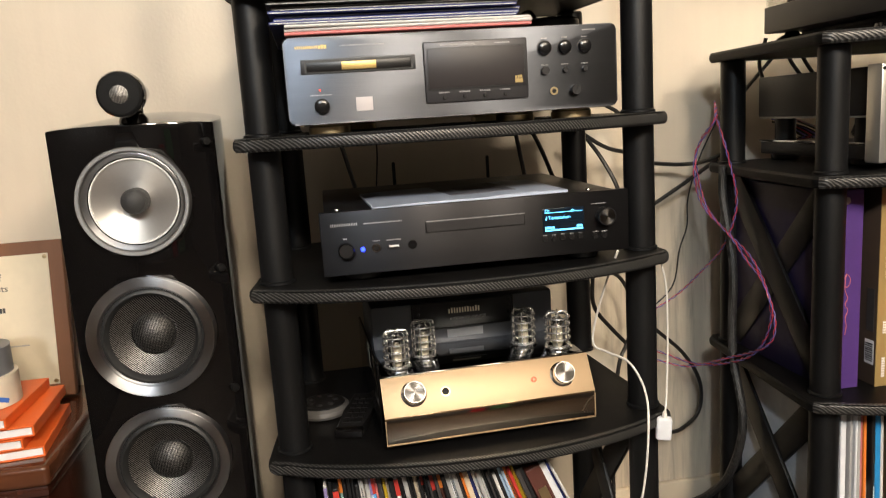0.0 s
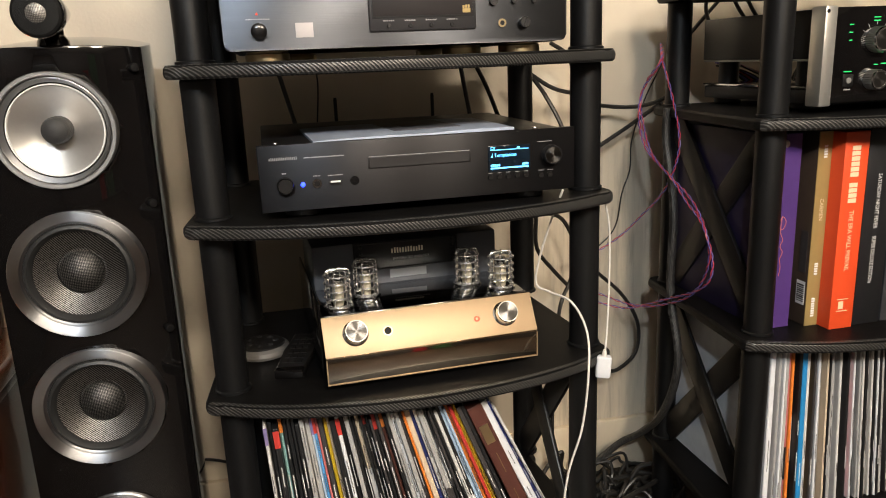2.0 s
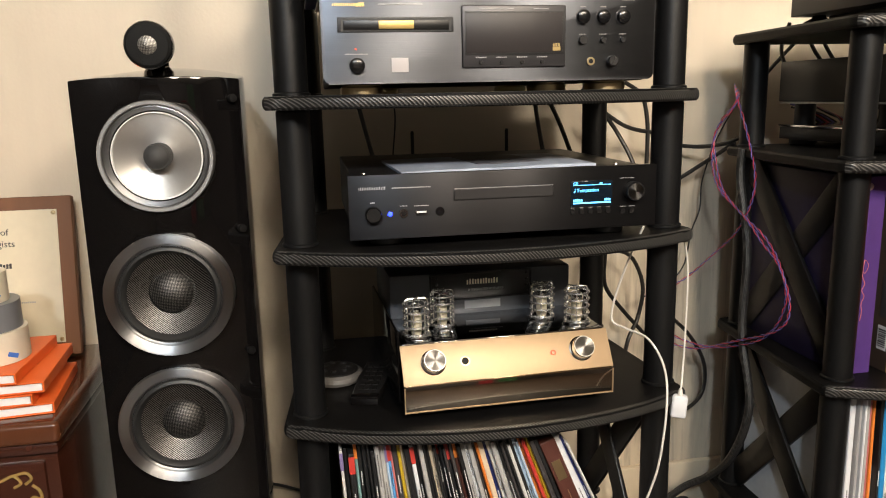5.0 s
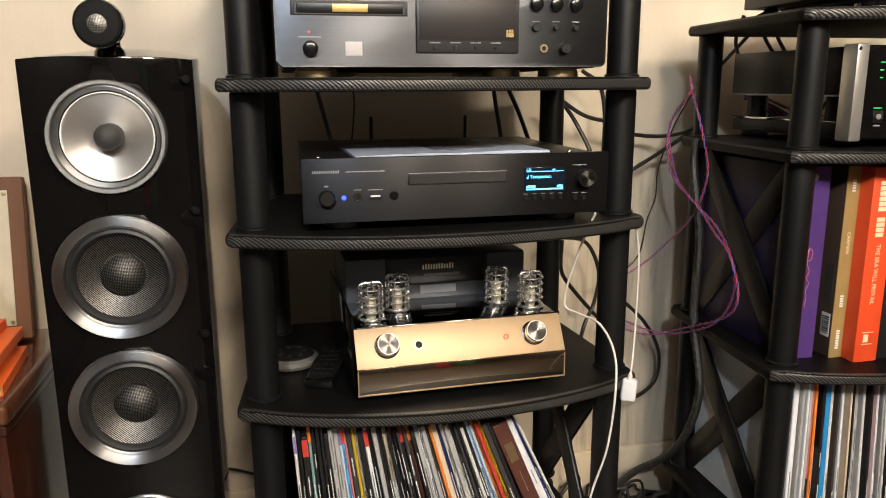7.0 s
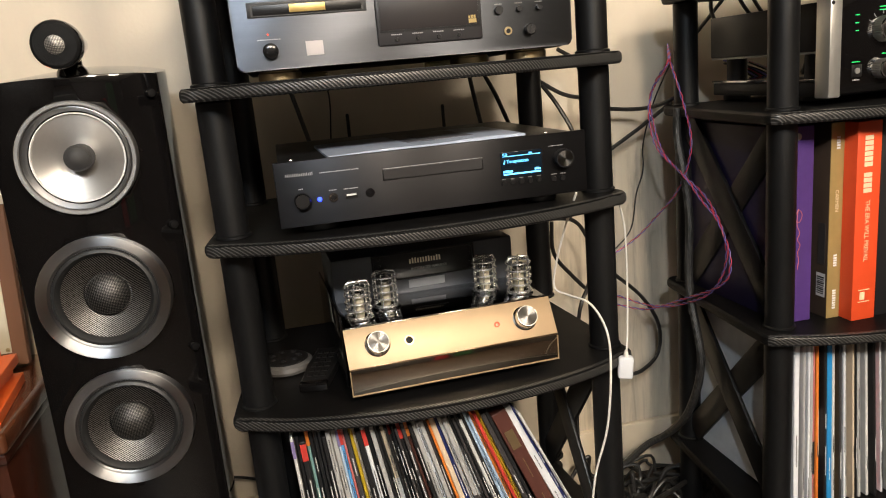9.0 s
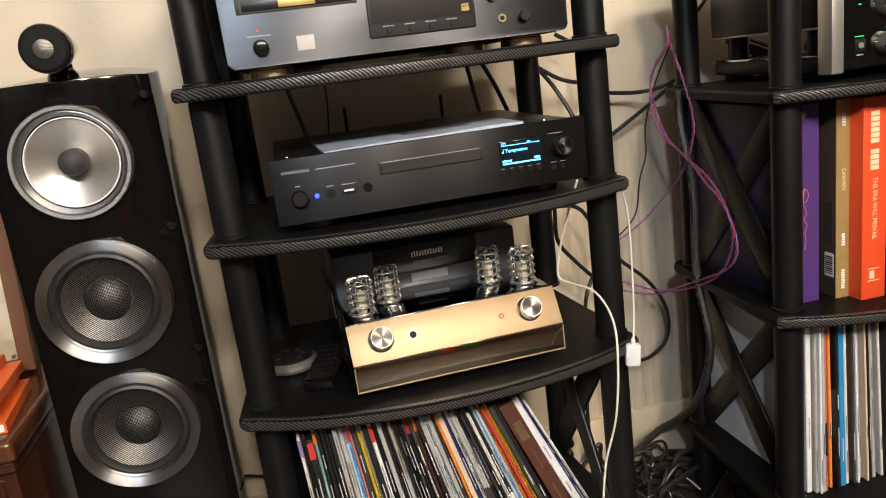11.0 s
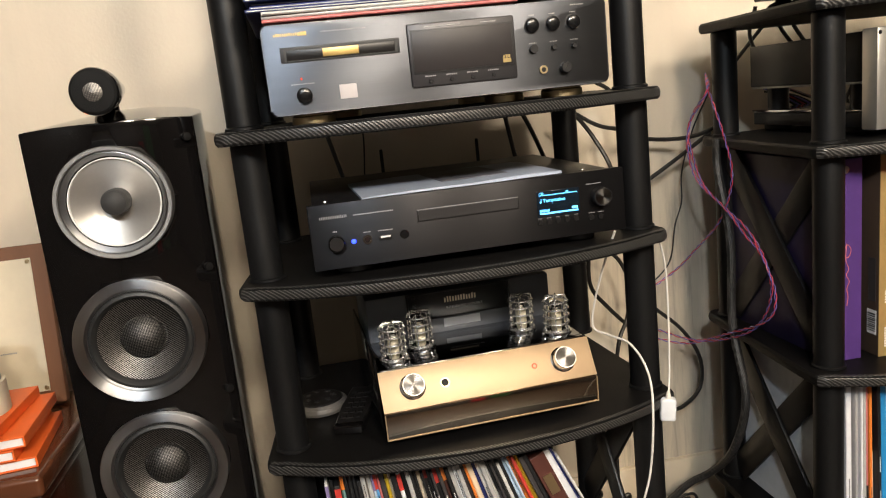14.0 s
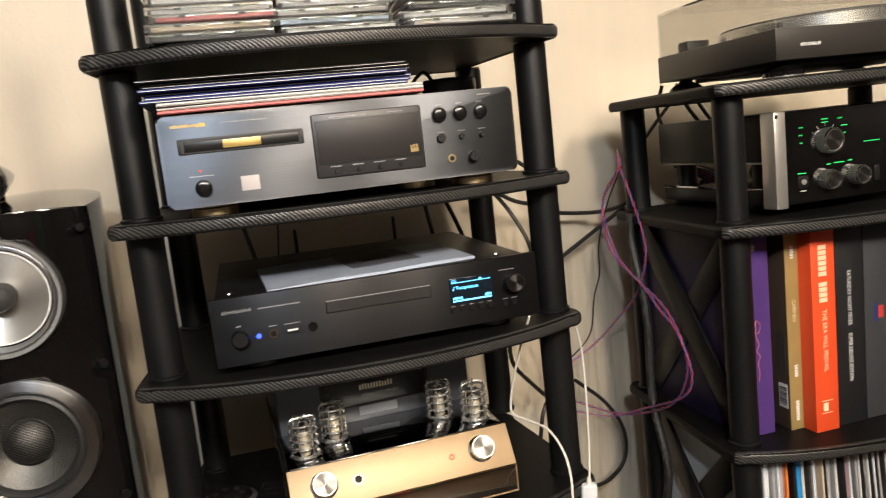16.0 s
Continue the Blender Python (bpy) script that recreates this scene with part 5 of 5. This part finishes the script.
for k, (r, h, mat, lab) in enumerate(((0.056, 0.048, M_TAPEW, "cream roll of printed packing tape in a pile"), (0.054, 0.042, M_TAPEG, "grey roll of cloth tape in a pile"), (0.044, 0.045, M_TAPEW, "cream roll of packing tape with a blue mark"))):
    tp = part("tape_roll", lathe([(0.034, 0), (r, 0), (r, h), (0.034, h), (0.034, 0)], 56, "z"), mat, None, "", pose(-0.765 - 0.004 * k, 0.235, z))
    tagged(tp, lab, "tape roll", "tape rolls")
    if mat is M_TAPEW:
        for a in (-75, -40, -110):
            c, s_ = math.cos(radians(a)), math.sin(radians(a))
            part("printed_mark", box(-0.008, -0.0006, 0.006, 0.008, 0.0006, 0.013), M_TAPEB if a != -75 else SLEEVE["d"], tp, "", pose(r * c, r * s_, 0.004, 0, 25, a + 90))
    z += h + 0.0005
pq = thing("plaque", pose(-0.823, 0.44, 0.523, -9, 0, 0), "walnut wall plaque with a cream certificate leaning on the wall", "plaque")
part("board", box(-0.13, -0.012, 0.0, 0.13, 0.008, 0.292, 0.004), M_WALNUT, pq)
sh = part("certificate", box(-0.105, -0.0135, 0.025, 0.105, -0.012, 0.268, 0.0003, 1), M_CREAM, pq, "cream printed sheet")
letters("Institute of", 0.017, SLEEVE["d"], sh, pose(0.022, -0.014, 0.224, 90, 0, 0), "dark lettering", align="RIGHT")
letters("Geologists", 0.017, SLEEVE["d"], sh, pose(0.032, -0.014, 0.203, 90, 0, 0), "dark lettering", align="RIGHT")
part("name_bar", bars(-0.06, 0.164, 0.085, 0.010, 16, -0.0135), SLEEVE["d"], sh)
part("print", bars(-0.08, 0.10, 0.14, 0.003, 40, -0.0135), SLEEVE["g"], sh)
for cx, cz in ((0.099, 0.262), (0.099, 0.031), (-0.099, 0.262), (-0.099, 0.031)):
    part("tack", lathe([(0.004, 0), (0.003, 0.002), (0, 0.0025)], 16, at=(cx, -0.0135, cz)), M_GOLD, pq)

# ---- cables ----



def cable(pts, r, mat, label, group="", name="cable"):
    return tagged(part(name, sweep(smooth_line(pts), r), mat, None), label, "cable", group)


LOOM_LINE = [(0.53, 0.299, 0.868), (0.53, 0.3, 0.809), (0.53, 0.264, 0.684), (0.53, 0.265, 0.527), (0.53, 0.227, 0.39), (0.53, 0.271, 0.268), (0.53, 0.353, 0.179), (0.50, 0.40, 0.131), (0.45, 0.43, 0.07), (0.37, 0.44, 0.022), (0.25, 0.44, 0.009), (0.12, 0.44, 0.009)]
WHITE_A = [(0.198, 0.0, 0.788), (0.192, 0.03, 0.738), (0.184, 0.06, 0.67), (0.182, 0.065, 0.632), (0.196, 0.045, 0.624), (0.214, 0.005, 0.618), (0.220, -0.035, 0.588), (0.211, -0.064, 0.542), (0.203, -0.062, 0.452), (0.186, -0.05, 0.37), (0.179, -0.045, 0.28), (0.192, -0.03, 0.182)]
WHITE_B = [(0.277, 0.03, 0.762), (0.290, 0.04, 0.713), (0.291, 0.04, 0.632), (0.284, 0.03, 0.562), (0.271, 0.01, 0.524)]
TWIST_A = [(0.523, 0.312, 0.957), (0.518, 0.36, 0.914), (0.504, 0.36, 0.859), (0.514, 0.35, 0.793), (0.523, 0.276, 0.748), (0.523, 0.196, 0.714), (0.523, 0.147, 0.667), (0.523, 0.134, 0.609), (0.523, 0.183, 0.54), (0.523, 0.306, 0.48), (0.501, 0.38, 0.463), (0.455, 0.42, 0.478), (0.425, 0.44, 0.488)]
TWIST_B = [(0.527, 0.319, 0.957), (0.527, 0.282, 0.895), (0.527, 0.25, 0.825), (0.527, 0.257, 0.772), (0.527, 0.299, 0.711), (0.527, 0.379, 0.65), (0.501, 0.42, 0.6), (0.444, 0.42, 0.57), (0.415, 0.44, 0.556)]
TWIST_C = [(0.519, 0.311, 0.952), (0.51, 0.36, 0.897), (0.511, 0.36, 0.848), (0.519, 0.336, 0.784), (0.519, 0.249, 0.739), (0.519, 0.204, 0.709), (0.519, 0.15, 0.677), (0.519, 0.115, 0.615), (0.519, 0.144, 0.565), (0.519, 0.27, 0.504), (0.501, 0.38, 0.454), (0.456, 0.42, 0.458), (0.425, 0.44, 0.465)]
BLACK_RUNS = [
    ([(0.295, 0.42, 0.945), (0.355, 0.42, 0.908), (0.422, 0.42, 0.893)], 0.0042),
    ([(0.31, 0.42, 0.931), (0.338, 0.42, 0.892), (0.361, 0.4, 0.837), (0.370, 0.40, 0.79), (0.366, 0.41, 0.70), (0.352, 0.42, 0.655)], 0.0042),
    ([(0.346, 0.42, 0.995), (0.383, 0.42, 0.968), (0.397, 0.42, 0.913), (0.398, 0.42, 0.835)], 0.0042),
    ([(0.425, 0.45, 0.875), (0.519, 0.46, 0.862), (0.549, 0.4, 0.87), (0.574, 0.36, 0.889)], 0.0042),
    ([(0.447, 0.46, 0.773), (0.529, 0.45, 0.823), (0.563, 0.38, 0.873)], 0.0042),
    ([(0.575, 0.4, 0.951), (0.564, 0.45, 0.875), (0.548, 0.47, 0.791), (0.545, 0.47, 0.73), (0.528, 0.47, 0.681), (0.513, 0.47, 0.607), (0.47, 0.47, 0.565), (0.425, 0.47, 0.545)], 0.0016),
    ([(-0.173, 0.42, 0.981), (-0.156, 0.42, 0.91), (-0.142, 0.4, 0.849)], 0.0042),
    ([(-0.106, 0.45, 0.991), (-0.098, 0.45, 0.939), (-0.105, 0.45, 0.855), (-0.105, 0.388, 0.83)], 0.0016),
    ([(0.16, 0.42, 1.001), (0.174, 0.42, 0.916), (0.18, 0.4, 0.852)], 0.0042),
    ([(0.194, 0.42, 0.964), (0.218, 0.42, 0.915), (0.237, 0.4, 0.851)], 0.0042),
    ([(0.303, 0.42, 0.665), (0.358, 0.42, 0.656), (0.385, 0.42, 0.625), (0.399, 0.42, 0.576), (0.389, 0.42, 0.515), (0.357, 0.4, 0.461), (0.35, 0.42, 0.3), (0.36, 0.43, 0.05), (0.42, 0.42, 0.004)], 0.0042),
    ([(0.311, 0.41, 0.66), (0.312, 0.41, 0.595), (0.35, 0.42, 0.542), (0.421, 0.43, 0.465)], 0.0042),
    ([(0.446, 0.42, 0.529), (0.519, 0.44, 0.461), (0.562, 0.45, 0.389), (0.56, 0.45, 0.322), (0.504, 0.42, 0.3), (0.429, 0.35, 0.33)], 0.0042),
    ([(-0.394, 0.45, 0.22), (-0.359, 0.48, 0.194), (-0.303, 0.48, 0.171)], 0.003),
]
for pts, r in BLACK_RUNS:
    cable(pts, r, M_CABLE, "black cable hanging behind the racks", "black cables")
cable(LOOM_LINE, 0.008, M_BRAID, "thick braided black cable bundle running down to the floor")
cable(WHITE_A, 0.0017, M_WHITECORD, "thin white cord draped over the shelf edges")
cable(WHITE_B, 0.0015, M_WHITECORD, "thin white cord hanging beside the post")
tg = thing("plug_adapter", pose(0.2655, 0.006, 0.491, 0, 4, -20), "small white plug adapter hanging on its cord", "adapter")
part("body", box(-0.0115, -0.008, 0.0, 0.0115, 0.008, 0.035, 0.004, 3), material("white_moulding", (0.68, 0.69, 0.72), 0.4, 0, 0.04, 90), tg)
part("cord_sleeve", lathe([(0.004, 0.035), (0.0035, 0.040), (0.0022, 0.045)], 16, "z"), M_WHITECORD, tg)


def twisted(pts, turns, r=0.00095, spread=0.0016):
    t = thing("speaker_cable", pose(0, 0, 0), "twisted red and violet speaker cable in a loose loop", "cable", "speaker cables")
    line = smooth_line(pts, 40)
    for k, mat in enumerate((M_REDWIRE, M_BLUEWIRE)):
        out, ln = [], 0.0
        for i, q in enumerate(line):
            d = (line[min(i + 1, len(line) - 1)] - line[max(i - 1, 0)]).normalized()
            if i:
                ln += (q - line[i - 1]).length
            u = d.cross(Vector((0.1, 1, 0.05))).normalized()
            w = d.cross(u)
            a = ln * turns + 1.1 * math.sin(ln * 21) + k * math.pi
            out.append(q + (u * math.cos(a) + w * math.sin(a)) * spread)
        part("strand", sweep(out, r, 6), mat, t, "red strand" if k == 0 else "violet strand")


twisted([(0.578, 0.415, 0.985)] + TWIST_A, 165)
twisted([(0.578, 0.415, 0.985)] + TWIST_B, 170)
twisted([(0.578, 0.415, 0.985)] + TWIST_C, 175)

# wiring behind the preamplifier and turntable
M_PALELEAD = material("pale_lead", (0.34, 0.30, 0.31), 0.45, 0, 0.1, 90)
for k in range(6):
    o = 0.007 * k
    cable([(0.69 + o, 0.365, 0.948 - o * 0.3), (0.735 + o, 0.372, 0.937 - o * 0.5), (0.775 + o, 0.37, 0.918 - o * 0.3), (0.80 + o, 0.362, 0.886)], 0.0017, (M_PALELEAD, M_REDWIRE, M_PALELEAD, M_BLUEWIRE, M_PALELEAD, M_CABLE)[k], "thin pale signal lead bundled behind the preamplifier", "signal leads")
for k in range(7):
    o = 0.006 * k
    cable([(0.665 + o * 0.3, 0.372, 0.975 - o), (0.700 + o, 0.395, 0.945 - o * 0.4), (0.745 + o, 0.40, 0.915), (0.80 + o, 0.385, 0.874 + 0.002)], 0.0022, (M_CABLE, M_BLUEWIRE, M_CABLE, M_REDWIRE, M_CABLE, M_BLUEWIRE, M_CABLE)[k], "thin signal lead bundled behind the preamplifier", "signal leads")
for k in range(3):
    cable([(0.84 + 0.02 * k, 0.372, 0.875), (0.88 + 0.02 * k, 0.395, 0.925), (0.915 + 0.02 * k, 0.385, 0.965)], 0.0035, M_CABLE, "black mains lead behind the preamplifier", "black cables")
for a, b, c in (((0.668, 0.385, 1.10), (0.664, 0.40, 1.05), (0.668, 0.37, 0.99)), ((0.70, 0.385, 1.10), (0.735, 0.40, 1.05), (0.765, 0.37, 0.99)), ((0.725, 0.385, 1.10), (0.765, 0.40, 1.05), (0.79, 0.37, 0.99)), ((0.72, 0.385, 1.10), (0.68, 0.41, 1.045), (0.62, 0.40, 0.99))):
    cable([a, b, c], 0.0038, M_CABLE, "black lead dropping from the turntable to the preamplifier", "black cables")
for k in range(4):
    cable([(0.612 + 0.006 * k, 0.40, 1.03 - 0.01 * k), (0.604 + 0.01 * k, 0.425, 0.98), (0.625 - 0.006 * k, 0.415, 0.92), (0.61 + 0.004 * k, 0.40, 0.86), (0.60, 0.42, 0.70), (0.61 + 0.004 * k, 0.43, 0.30), (0.60, 0.42, 0.01)], 0.0045, M_CABLE, "black cable hanging down behind the rack post", "black cables")

rng = random.Random(5)
for k in range(15):
    cx, cy = rng.uniform(0.34, 0.60), rng.uniform(0.26, 0.44)
    r0 = rng.uniform(0.05, 0.12)
    a0 = rng.uniform(0, 6.28)
    pts = []
    for i in range(9):
        a = a0 + i * rng.uniform(0.5, 0.75)
        pts.append((cx + r0 * math.cos(a) * rng.uniform(0.8, 1.2), min(0.485, cy + r0 * 0.7 * math.sin(a)), 0.008 + rng.uniform(0, 0.085) * (0.4 + 0.6 * math.sin(i / 8 * math.pi))))
    cable(pts, rng.choice((0.0035, 0.004, 0.005)), M_CABLE, "black cable coiled in a tangle on the floor", "floor cables")
